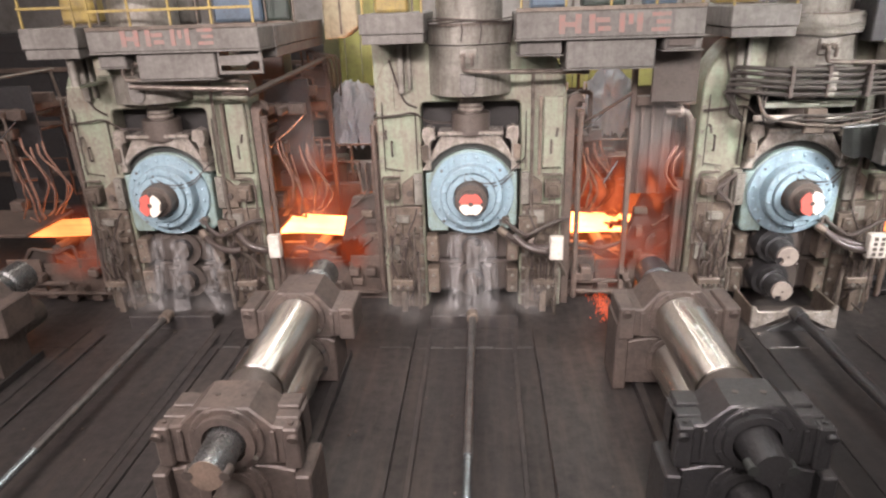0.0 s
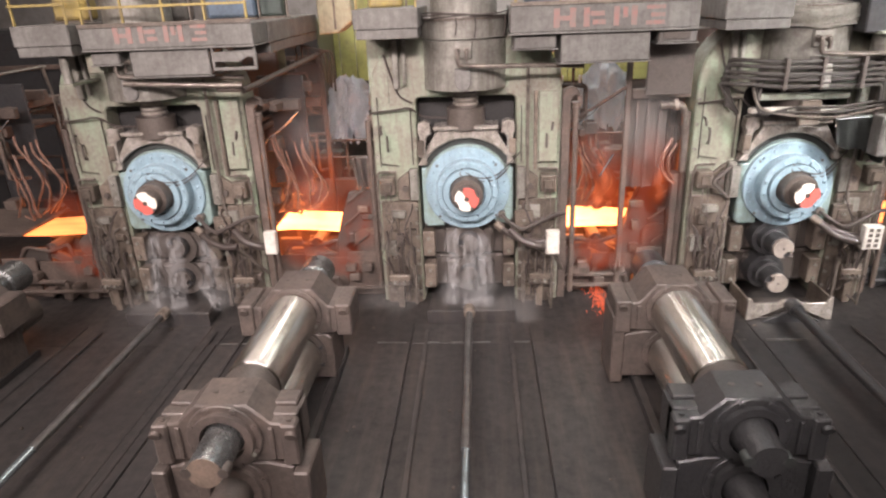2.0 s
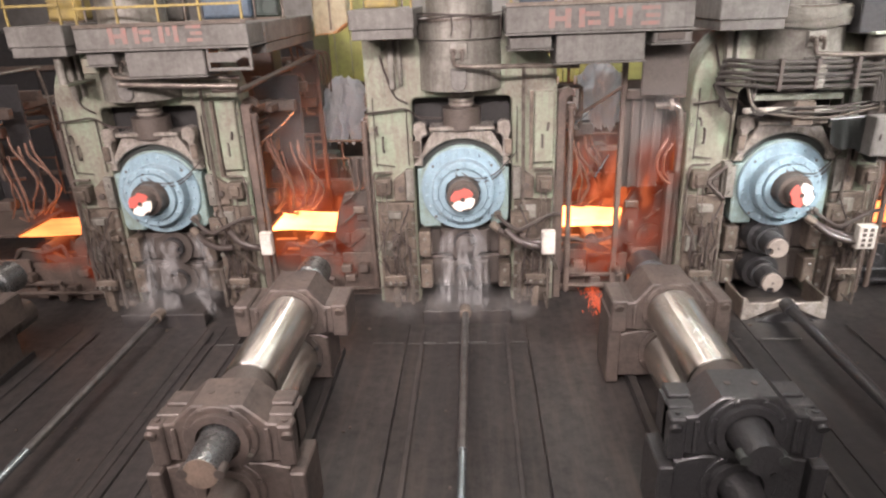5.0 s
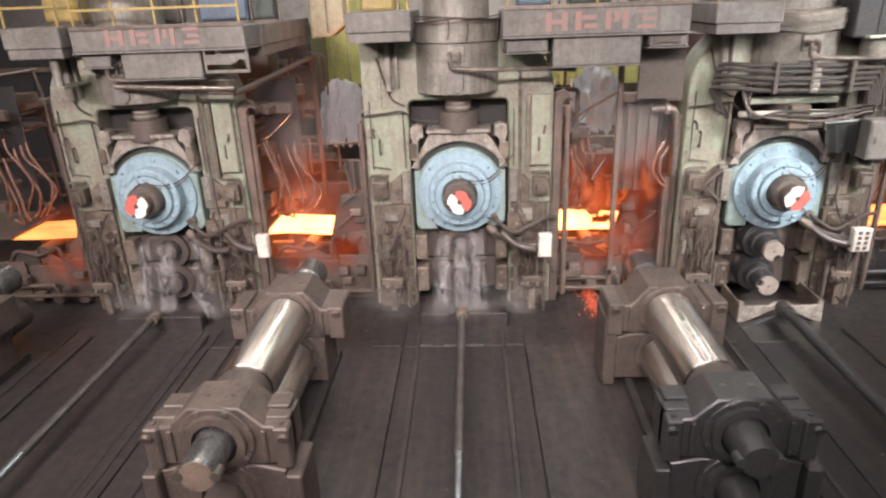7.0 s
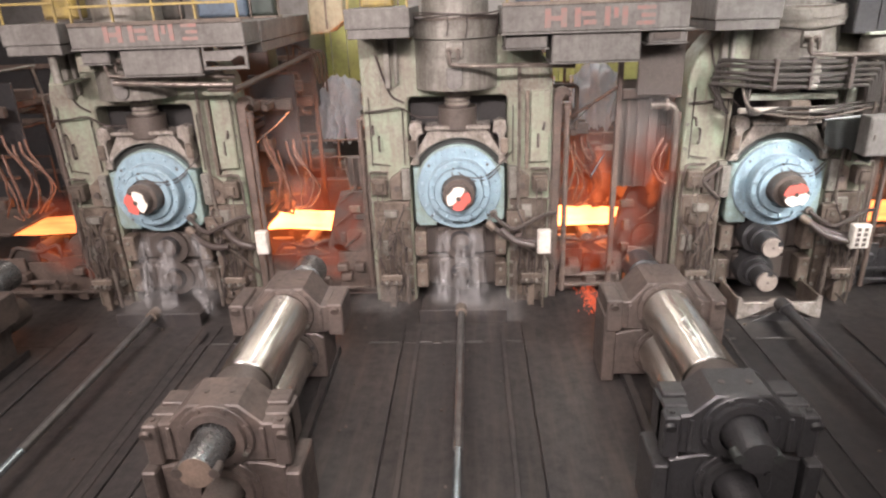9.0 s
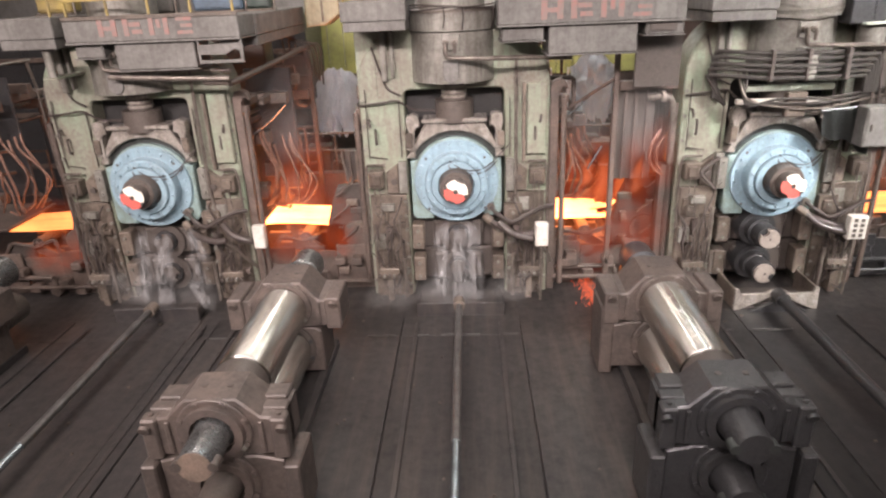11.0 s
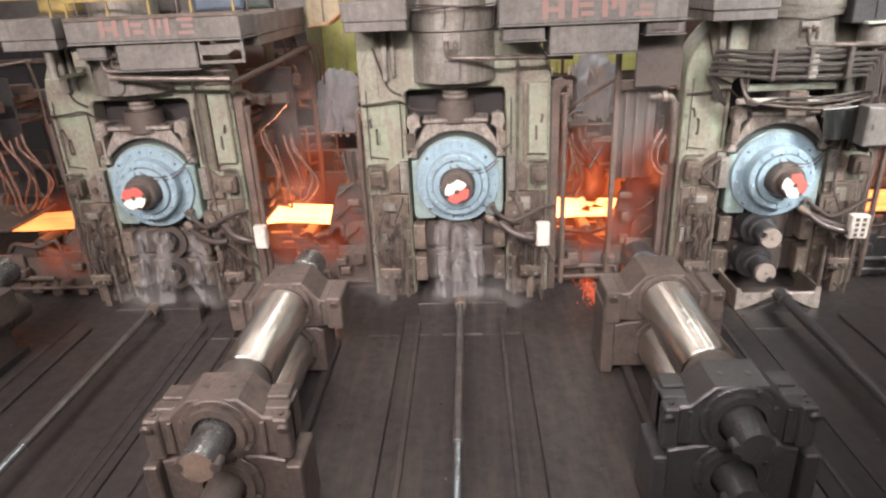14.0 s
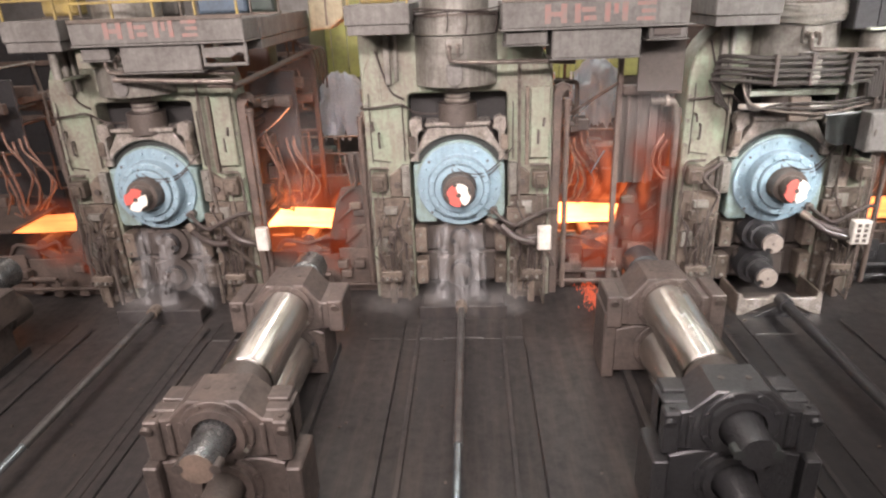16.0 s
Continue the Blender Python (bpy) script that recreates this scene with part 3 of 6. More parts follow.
def hydraulic_cylinder():
    c = thing("hydraulic_cylinder", (0, 0, 0), "large grey roll gap cylinder hung in the housing head", "cylinder", "roll gap cylinders")
    bm = B()
    cyl(bm, (0, 0.28, 3.93), (0, 0.28, 4.72), 0.70, 48)
    part("barrel", bm, GREYSTEEL, c)
    bm = B()
    cyl(bm, (0, 0.28, 4.74), (0, 0.28, 5.02), 0.725, 48)
    part("flange", bm, GREYSTEEL, c)
    bm = B()
    cyl(bm, (0, 0.28, 5.022), (0, 0.28, 5.06), 0.76, 48)
    part("lid", bm, PIPE, c)
    bm = B()
    cyl(bm, (0, 0.28, 5.06), (0, 0.28, 5.6), 0.55, 40)
    part("cap", bm, GREYSTEEL, c)
    bm = B()
    box(bm, -0.16, 0.14, -0.45, -0.38, 4.44, 4.7, 0.03)
    part("port_plate", bm, GREYSTEEL, c)
    for x in (-0.09, 0.05):
        bm = B()
        cyl(bm, (x, -0.45, 4.57), (x, -0.5, 4.57), 0.055, 16)
        part("port_flange", bm, PIPE, c)
    bm = B()
    bent(bm, [(-0.09, -0.47, 4.57), (-0.09, -0.6, 4.57), (-0.09, -0.6, 4.36), (0.5, -0.58, 4.33), (1.2, -0.45, 4.31), (1.9, -0.35, 4.27)], 0.036, 10)
    bent(bm, [(0.05, -0.47, 4.57), (0.05, -0.57, 4.57), (0.05, -0.57, 4.42)], 0.03, 10)
    part("oil_pipe", bm, PIPE, c)
    bm = B()
    prism(bm, arc(-0.02, 4.08, 0.13, 90, 270, 8) + [(-0.15, 4.3), (0.11, 4.3)], -0.45, -0.405)
    part("cover_plate", bm, SLAB, c)
    # pressure screw
    bm = B()
    cyl(bm, (0, 0.2, 3.24), (0, 0.2, 3.6), 0.33, 28)
    cyl(bm, (0, 0.2, 3.6), (0, 0.2, 3.93), 0.2, 24)
    part("ram", bm, SHAFT, c)
    bm = B()
    for z in (3.64, 3.72, 3.8):
        cyl(bm, (0, 0.2, z), (0, 0.2, z + 0.045), 0.225, 24)
    part("collar", bm, WETSTEEL, c, "bright wet ring collar")
    return c


def backup_chock():
    k = thing("backup_chock", (0, 0, 0), "wet light blue bearing chock of a backup roll", "bearing chock", "backup roll chocks")
    bm = B()
    top = arc(0, 2.2, 0.775, -60, 60, 24)
    prism(bm, [(-0.80, 1.58), (-0.80, 2.56), (-0.70, 2.585)] + top + [(0.70, 2.585), (0.80, 2.56), (0.80, 1.62), (0.72, 1.53), (0.52, 1.53), (0.46, 1.6), (-0.42, 1.6), (-0.43, 1.49), (-0.74, 1.49)], 0.0, 0.5, 0.02)
    part("body", bm, BLUEGREEN, k, "blue green painted chock body")
    ring = B()
    lathe(ring, [(0.02, 0.745), (-0.05, 0.745), (-0.065, 0.73), (-0.065, 0.55), (0.0, 0.55)])
    ob = part("cover_ring", ring, BLUE, k, "bolted blue bearing cover")
    ob.location.z = 2.2
    for i in range(20):
        a = 2 * math.pi * (i + 0.5) / 20
        shared("bolt", SMALLBOLT, ob, 0.66 * math.sin(a), -0.065, 0.66 * math.cos(a))
    for z, x in ((0.42, -0.52), (0.42, 0.5), (-0.5, -0.5), (-0.5, 0.5)):
        # Dark discs stand in for the shaded insides of holes.
        bm = B()
        cyl(bm, (x, -0.06, z), (x, -0.071, z), 0.024, 12)
        part("hole", bm, DARK, ob)
    ring = B()
    lathe(ring, [(0.0, 0.56), (-0.28, 0.545), (-0.3, 0.525), (-0.3, 0.44), (-0.26, 0.43), (-0.26, 0.36), (0.05, 0.36)])
    ob = part("inner_ring", ring, BLUE, k)
    ob.location.z = 2.2
    for i in range(14):
        a = 2 * math.pi * i / 14
        shared("bolt", SMALLBOLT, ob, 0.485 * math.sin(a), -0.3, 0.485 * math.cos(a))
    ring = B()
    lathe(ring, [(-0.25, 0.425), (-0.34, 0.425), (-0.355, 0.41), (-0.355, 0.32), (0.0, 0.315)])
    ob = part("neck_ring", ring, BLUE, k)
    ob.location.z = 2.2
    # yoke over the cover
    bm = B()
    prism(bm, [(-0.86, 2.62), (-0.52, 3.2), (-0.5, 3.24), (0.5, 3.24), (0.52, 3.2), (0.86, 2.62), (0.70, 2.62)] + arc(0, 2.2, 0.885, 52, -52, 20) + [(-0.70, 2.62)], -0.02, 0.55, 0.02)
    part("yoke", bm, WETSTEEL, k, "greasy grey steel yoke")
    part("yoke_cap", box(B(), -0.56, 0.56, -0.1, 0.4, 3.242, 3.31, 0.015), WETSTEEL, k)
    # Near-black arc puts shade into the gap under the yoke.
    bm = B()
    prism(bm, arc(0, 2.2, 0.88, -62, 62, 24) + arc(0, 2.2, 0.78, 62, -62, 24), 0.1, 0.5, 0)
    part("seal", bm, RUBBER, k)
    for s in (-1, 1):
        bm = B()
        prism(bm, [(s * x, z) for x, z in ((0.60, 3.18), (0.62, 3.36), (0.72, 3.40), (0.82, 3.36), (0.84, 3.22), (0.80, 3.12), (0.84, 2.78), (0.70, 2.75), (0.70, 3.1), (0.66, 3.16))], -0.06, 0.16, 0.015)
        part("hook", bm, WETSTEEL, k)
        bm = B()
        box(bm, s * 0.73, s * 0.85, -0.1, -0.05, 2.82, 3.08, 0.015)
        part("keeper", bm, GRIME, k)
    bm = B()
    tube(bm, [(-0.1, -0.33, 2.64), (0.1, -0.36, 2.5), (0.35, -0.34, 2.46), (0.55, -0.2, 2.5), (0.75, -0.12, 2.66), (0.95, -0.05, 2.86)], 0.012, 6)
    tube(bm, [(-0.08, -0.33, 2.62), (-0.1, -0.36, 2.52), (0.2, -0.37, 2.42), (0.5, -0.27, 2.42), (0.72, -0.15, 2.58)], 0.012, 6)
    part("cable", bm, HOSE, k)
    bm = B()
    tube(bm, [(0.6, -0.1, 1.72), (0.72, -0.22, 1.62), (0.95, -0.3, 1.5), (1.2, -0.28, 1.6), (1.5, -0.2, 1.72), (1.7, -0.1, 1.72)], 0.035)
    part("grease_hose", bm, HOSE, k)
    bm = B()
    cyl(bm, (0.6, 0, 1.72), (0.6, -0.12, 1.72), 0.07, 14)
    part("hose_fitting", bm, PIPE, k)
    return k


def roll_shaft():
    """Roll neck with a painted end; turns about its own y axis."""
    s = thing("backup_roll_shaft", (0, 0, 0), "dark greasy roll neck with a half red, half white end", "roll shaft", "turning backup rolls")
    bm = B()
    lathe(bm, [(0.4, 0.305), (-0.1, 0.305), (-0.3, 0.295), (-0.32, 0.285), (-0.54, 0.28), (-0.56, 0.265), (-0.56, 0.205), (-0.73, 0.2), (-0.75, 0.195)], 40)
    part("neck", bm, SHAFT, s)
    for a0, m, nm in ((-90, WHITE, "white"), (90, RED, "red")):
        bm = B()
        pts = arc(0, 0, 0.2, a0 + 4, a0 + 70, 8) + arc(0, 0, 0.17, a0 + 72, a0 + 108, 4) + arc(0, 0, 0.2, a0 + 110, a0 + 176, 8) + arc(0, 0, 0.045, a0 + 180, a0, 6)
        prism(bm, pts, -0.775, -0.752, 0)
        part("end_marking", bm, m, s, "%s painted half disc" % nm)
    bm = B()
    cyl(bm, (0, -0.74, 0), (0, -0.76, 0), 0.045, 12)
    part("centre_hole", bm, DARK, s)
    for sx in (-1, 1):
        bm = B()
        box(bm, sx * 0.16, sx * 0.2, -0.779, -0.73, -0.035, 0.035, 0.005)
        part("keyway", bm, DARK, s)
    return s


def work_roll_shaft(face):
    s = thing("work_roll_neck", (0, 0, 0), "wet grey work roll neck with a notched flat end", "roll shaft", "turning work rolls")
    bm = B()
    lathe(bm, [(0.8, 0.34), (0.1, 0.34), (0.05, 0.32), (-0.02, 0.32), (-0.03, 0.24), (-0.2, 0.24), (-0.21, 0.2), (-0.5, 0.2)], 36)
    part("neck", bm, OIL_SHADE, s)
    bm = B()
    pts = arc(0, 0, 0.175, 20, 340, 28) + [(-0.06, 0.11), (0.0, 0.09), (0.06, 0.11)]
    prism(bm, pts, -0.56, -0.502, 0.008)
    part("wobbler_end", bm, face, s)
    bm = B()
    cyl(bm, (0, -0.56, 0), (0, -0.567, 0), 0.02, 10)
    part("centre_hole", bm, DARK, s)
    return s


def work_roll_chock():
    k = thing("work_roll_chock", (0, 0, 0), "dark wet work roll chocks stacked in the stand window", "bearing chock", "work roll chocks")
    for z0, z1 in ((0.82, 1.44), (0.18, 0.8)):
        bm = B()
        box(bm, -0.8, 0.8, 0.3, 0.75, z0, z1, 0.04)
        box(bm, -0.46, 0.46, 0.16, 0.31, z0 + 0.05, z1 - 0.05, 0.05)
        part("body", bm, DARK, k)
        bm = B()
        cyl(bm, (0, 0.165, (z0 + z1) / 2), (0, 0.1, (z0 + z1) / 2), 0.34, 32)
        part("bearing_cover", bm, DARK, k)
        for s in (-1, 1):
            bm = B()
            box(bm, s * 0.62, s * 0.84, -0.02, 0.29, z0 + 0.08, z1 - 0.06, 0.02)
            part("clamp", bm, GRIME, k)
            shared("bolt", BOLT, k, s * 0.73, -0.02, z0 + 0.18)
            shared("bolt", BOLT, k, s * 0.73, -0.02, z1 - 0.18)
    return k


def tray():
    t = thing("drip_tray", (0, 0, 0), "scale-spattered steel tray at the foot of a stand", "tray", "drip trays")
    bm = B()
    prism(bm, [(-0.72, -0.05), (-0.72, 0.36), (-0.66, 0.36), (-0.62, 0.26), (-0.2, 0.26), (-0.12, 0.32), (0.12, 0.32), (0.2, 0.26), (0.6, 0.26), (0.64, 0.36), (0.7, 0.36), (0.72, -0.05), (0.62, -0.05), (0.1, 0.2), (-0.1, 0.2), (-0.62, -0.05)], -0.86, -0.8, 0.008)
    part("front_plate", bm, WETSTEEL, t)
    for s in (-1, 1):
        bm = B()
        box(bm, s * 0.68, s * 0.72, -0.79, 0.0, -0.05, 0.33, 0.008)
        part("side_plate", bm, GRIME, t)
    bm = B()
    box(bm, -0.67, 0.67, -0.79, -0.05, -0.05, -0.01, 0.008)
    part("bottom_plate", bm, DARK, t)
    return t


housing, cylinder, chock, wchock, drip = mill_housing(), hydraulic_cylinder(), backup_chock(), work_roll_chock(), tray()
shaft, wroll, pale_wroll = roll_shaft(), work_roll_shaft(DARK), work_roll_shaft(ENDFACE)
SHAFTS, WROLLS = [], []
for i, (sx, dz) in enumerate(zip(STANDS, RISE)):
    first = i == 0
    m = pose(sx, 0, 0)
    for ob, z in ((housing, 0), (cylinder, 0), (chock, dz), (wchock, 0), (shaft, 2.22 + dz)):
        mm = pose(sx, 0, z)
        if first:
            ob.matrix_basis = mm
            made = ob
        else:
            made = copy_thing(ob, mm)
        if ob == shaft:
            SHAFTS.append(made)
    for z in (1.15, 0.5):
        x, y = (sx - 0.13, 0.0) if i == 2 else (sx, 0.52)
        if first and z > 1:
            wroll.matrix_basis = pose(x, y, z)
            made = wroll
        elif i == 2 and z > 1:
            pale_wroll.matrix_basis = pose(x, y, z)
            made = pale_wroll
        else:
            made = copy_thing(pale_wroll if i == 2 else wroll, pose(x, y, z))
        WROLLS.append((made, x, y, z))


drip.matrix_basis = pose(5.5, 0, 0)
for sx in STANDS[:2]:
    t = thing("foot_block", (sx, 0, 0), "dark wet sill block at the foot of a stand", "sill", "stand sills")
    part("block", box(B(), -0.72, 0.78, -0.85, -0.3, -0.05, 0.2, 0.03), FLOOR, t)
    part("lip", box(B(), -0.75, 0.8, -0.9, -0.86, -0.05, 0.22, 0.01), FLOOR, t)


def pusher_rod():
    r = thing("pusher_rod", (0, 0, 0), "long dull steel rod of a roll pusher along the floor", "rod", "roll pusher rods")
    part("rod", cyl(B(), (0, -0.95, 0.25), (0, -4.66, 0.25), 0.06, 20), DULLROD, r)
    # Brighter bluish metal puts the skylight's reflection into the near end.
    part("piston", cyl(B(), (0, -4.64, 0.25), (0, -10.2, 0.25), 0.054, 20), PISTON, r, "bright piston end, the skylight's reflection in its colour")
    part("head", cyl(B(), (0, -0.86, 0.25), (0, -1.08, 0.25), 0.1, 16), GRIME, r)
    bm = B()
    box(bm, -0.14, 0.14, -10.4, -10.1, -0.05, 0.4, 0.02)
    part("bearing_block", bm, GRIME, r)
    return r


rod = pusher_rod()
rod.matrix_basis = pose(-5.5, 0, 0)
copy_thing(rod, pose(0.0, 0, 0))
t = thing("pusher_rod", (5.5, 0, 0), "thick grease-blackened rod of a roll pusher along the floor", "rod", "roll pusher rods")
part("rod", cyl(B(), (0, -0.95, 0.25), (0, -10.2, 0.25), 0.085, 20), OIL_SHADE, t)
part("head", cyl(B(), (0, -0.86, 0.25), (0, -1.1, 0.25), 0.12, 16), OIL_SHADE, t)
part("bearing_block", box(B(), -0.14, 0.14, -10.4, -10.1, -0.05, 0.4, 0.02), GRIME, t)
part("guide_wedge", prism(B(), [(-0.52, -0.04), (0.0, 0.2), (0.52, -0.04)], -0.98, -0.9, 0.008), OIL_SHADE, t)


# ---------- spare work roll pairs on the changing rails ----------
def roll_pair(loc, near_paint, label, near=0.0, tip=0.0, neck_steel=None, full=True):
    """near and tip slide the operator-side chock and the neck end along the roll."""
    p = thing("work_roll_set", loc, label, "roll set", "spare work roll sets")
    for z, up in ((1.2, True), (0.52, False)):
        bm = B()
        lathe(bm, [(-2.91, 0.31), (-2.92, 0.33), (-2.94, 0.34), (-4.66, 0.34), (-4.68, 0.33), (-4.69, 0.31)], 72)
        ob = part("barrel" if up else "lower_barrel", bm, ROLL, p, "bright ground steel roll barrel")
        ob.location.z = z
        bm = B()
        lathe(bm, [(-1.2, 0.2), (-1.24, 0.26), (-1.7, 0.265), (-1.74, 0.23), (-2.1, 0.24), (-2.8, 0.27), (-4.80, 0.27), (-5.5, 0.24), (-5.7, 0.2), (-6.05 + tip, 0.185), (-6.07 + tip, 0.175)], 40)
        ob = part("neck", bm, neck_steel or (ROD if up else SHAFT), p, "dull steel roll neck" if not neck_steel else "near-black roll neck")
        ob.location.z = z
        lathe_bm = lathe(B(), [(-4.72, 0.24), (-4.72, 0.325), (-4.78, 0.335), (-5.02, 0.335), (-5.02, 0.24)], 40)
        ob = part("seal_collar", lathe_bm, DARK, p)
        ob.location.z = z
        part("end_face", cyl(B(), (0, -6.06 + tip, z), (0, -6.078 + tip, z), 0.174, 32), neck_steel or TAN, p)
        for s in (-1, 1):
            # Dark plugs drawn for the slots' shaded insides.
            bm = B()
            cyl(bm, (s * 0.185, -5.95 + tip, z), (s * 0.185, -6.084 + tip, z), 0.055, 14)
            part("wobbler_slot", bm, RUBBER if neck_steel else DARK, p)
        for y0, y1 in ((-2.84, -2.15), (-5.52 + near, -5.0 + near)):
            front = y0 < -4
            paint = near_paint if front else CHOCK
            bm = B()
            w, ear = 0.74 if front else 0.76, 1.34 if front else 1.29
            if up:
                outline = [(-w, 0.9), (-w, ear), (-0.5, ear + 0.02), (-0.46, ear + 0.06), (-0.27, 1.58), (0.27, 1.58), (0.46, ear + 0.06), (0.5, ear + 0.02), (w, ear), (w, 0.9), (0.4, 0.87), (-0.4, 0.87)]
            else:
                low = w - 0.06 if front or full else 0.5
                outline = [(-low, 0.12), (-low, 0.8), (-0.4, 0.86), (0.4, 0.86), (low, 0.8), (low, 0.12)]
            prism(bm, outline, y0, y1, 0.02)
            part("chock", bm, paint, p, "brown painted bearing chock" if paint == CHOCK else "bearing chock darkened for shade and oil")
            f = y0
            # Darker cover on the lower far chock; its shade is in the colour.
            if not up and not front and not full:
                paint = DARK
            for s in (-1, 1):
                bm = B()
                if up:
                    if front:
                        box(bm, s * 0.60, s * (w + 0.03), f - 0.05, f + 0.13, 0.86, ear + 0.02, 0.02)
                        box(bm, s * 0.47, s * w, f + 0.145, f + 0.3, 0.88, ear + 0.035, 0.015)
                        box(bm, s * 0.45, s * (w - 0.04), f + 0.315, y1 + 0.05, 0.88, ear + 0.06, 0.015)
                    else:
                        box(bm, s * 0.60, s * (w + 0.06), f - 0.05, y1 - 0.08, 0.86, ear + 0.06, 0.02)
                    part("clamp_ear", bm, paint, p)
                    bm = B()
                    cyl(bm, (s * 0.72, f - 0.05, 1.27), (s * 0.72, f - 0.09, 1.25), 0.06, 16)
                    part("pin", bm, paint, p)
                elif front or full:
                    box(bm, s * (0.69 if front else 0.66), s * (w + (0.12 if front else 0.08)), f - (0.1 if front else 0.02), y1 - 0.03, 0.02, 1.1 if not front else 0.8, 0.02)
                    part("guide_arm", bm, paint, p)
            if up:
                for s in (-1, 1):
                    part("rib", box(B(), s * 0.47, s * 0.52, f - 0.035, f - 0.001, 0.93, ear - 0.02, 0.008), paint, p)
                    # A flat dark disc for each hole's shade.
                    part("lifting_hole", cyl(B(), (s * 0.14, (f + y1) / 2, 1.581), (s * 0.14, (f + y1) / 2, 1.588), 0.035, 14), DARK, p)
                    part("ear_bolt", cyl(B(), (s * 0.68, f + 0.05, ear + 0.022), (s * 0.68, f + 0.05, ear + 0.045), 0.03, 6), paint, p)
                part("hose_fitting", cyl(B(), (0.3, f - 0.001, 1.02), (0.3, f - 0.07, 1.02), 0.03, 10), GREYSTEEL, p)
            bm = B()
            lathe(bm, [(f + 0.03, 0.40), (f - 0.03, 0.40), (f - 0.04, 0.39), (f - 0.04, 0.33), (f - 0.1, 0.325), (f - 0.1, 0.24), (f + 0.02, 0.24)], 40)
            ob = part("bearing_cover", bm, paint, p)
            ob.location.z = z
            for i in range(8):
                a = 2 * math.pi * (i + 0.5) / 8
                shared("bolt", CHOCKBOLT if paint == CHOCK else DARKBOLT, ob, 0.365 * math.sin(a), f - 0.03, 0.365 * math.cos(a))
    for s in (-1, 1):
        bm = B()
        box(bm, s * 0.40, s * 0.52, -6.0, -1.9, -0.05, 0.118, 0.01)
        part("skid", bm, FLOOR, p)
    return p


roll_left = roll_pair((-2.48, 0, 0), CHOCK, "pair of ground work rolls stacked in brown chocks, ready for changing", -0.09, -0.1, None, False)
copy_thing(roll_left, pose(-7.75, 0, 0))
# Right set: the near chock's lack of light is put into its colour.
roll_pair((2.91, 0, 0), OIL_SHADE, "ground work rolls with chalk marks, near chocks darkened for shade and oil", 0.0, 0.08, OIL_SHADE)


def chalk():
    c = thing("chalk_mark", (2.91, 0, 1.2), "white chalk scribble on the roll barrel", "marking")
    rnd = random.Random(5)
    for y, n, spread in ((-3.8, 4, 7), (-4.08, 3, 6), (-4.26, 4, 9), (-4.42, 3, 6)):
        for i in range(n):
            a = radians(-13 + rnd.uniform(-spread, spread))
            k = rnd.uniform(0.02, 0.05)
            ob = part("stroke", box(B(), -k, k, -0.005, 0.005, 0, 0.003, 0), CHALK, c)
            yy = y + rnd.uniform(-0.045, 0.045)
            ob.matrix_basis = pose(0.341 * math.sin(a), yy, 0.341 * math.cos(a), 0, math.degrees(a), rnd.choice((20, 75, 100, 155)) + rnd.uniform(-15, 15))
    ring = B()
    for i in range(14):
        u, v = 2 * math.pi * i / 14, 2 * math.pi * (i + 1) / 14
        a = 0.42 + 0.13 * math.sin(u)
        cyl(ring, (0.342 * math.sin(a), -3.08 + 0.05 * math.cos(u), 0.342 * math.cos(a)), (0.342 * math.sin(0.42 + 0.13 * math.sin(v)), -3.08 + 0.05 * math.cos(v), 0.342 * math.cos(0.42 + 0.13 * math.sin(v))), 0.011, 6)
    part("ring_mark", ring, GRIME, c, "dark ring mark at the barrel's end")


chalk()


# ---------- hot strip and the bays between the stands ----------
def strip():
    bm = B()
    n = 120
    rows = []
    for i in range(n + 1):
        x = -13 + 26 * i / n
        sag = 0.03 * math.sin(x * 1.3) - 0.02
        rows.append([bm.verts.new((x, y, sag + (0.02 * math.sin(x * 3 + y) if abs(y) > 0.5 else 0))) for y in (-0.6, -0.55, -0.2, 0.2, 0.55, 0.6)])
    for a, b in zip(rows, rows[1:]):
        for k in range(5):
            bm.faces.new((a[k], b[k], b[k + 1], a[k + 1]))
    bmesh.ops.solidify(bm, geom=list(bm.faces), thickness=0.02)
    return single("hot_strip", bm, HOT, (0, 1.6, 1.1), "glowing orange-white hot steel strip running through the stands", "steel strip")


STRIP = strip()


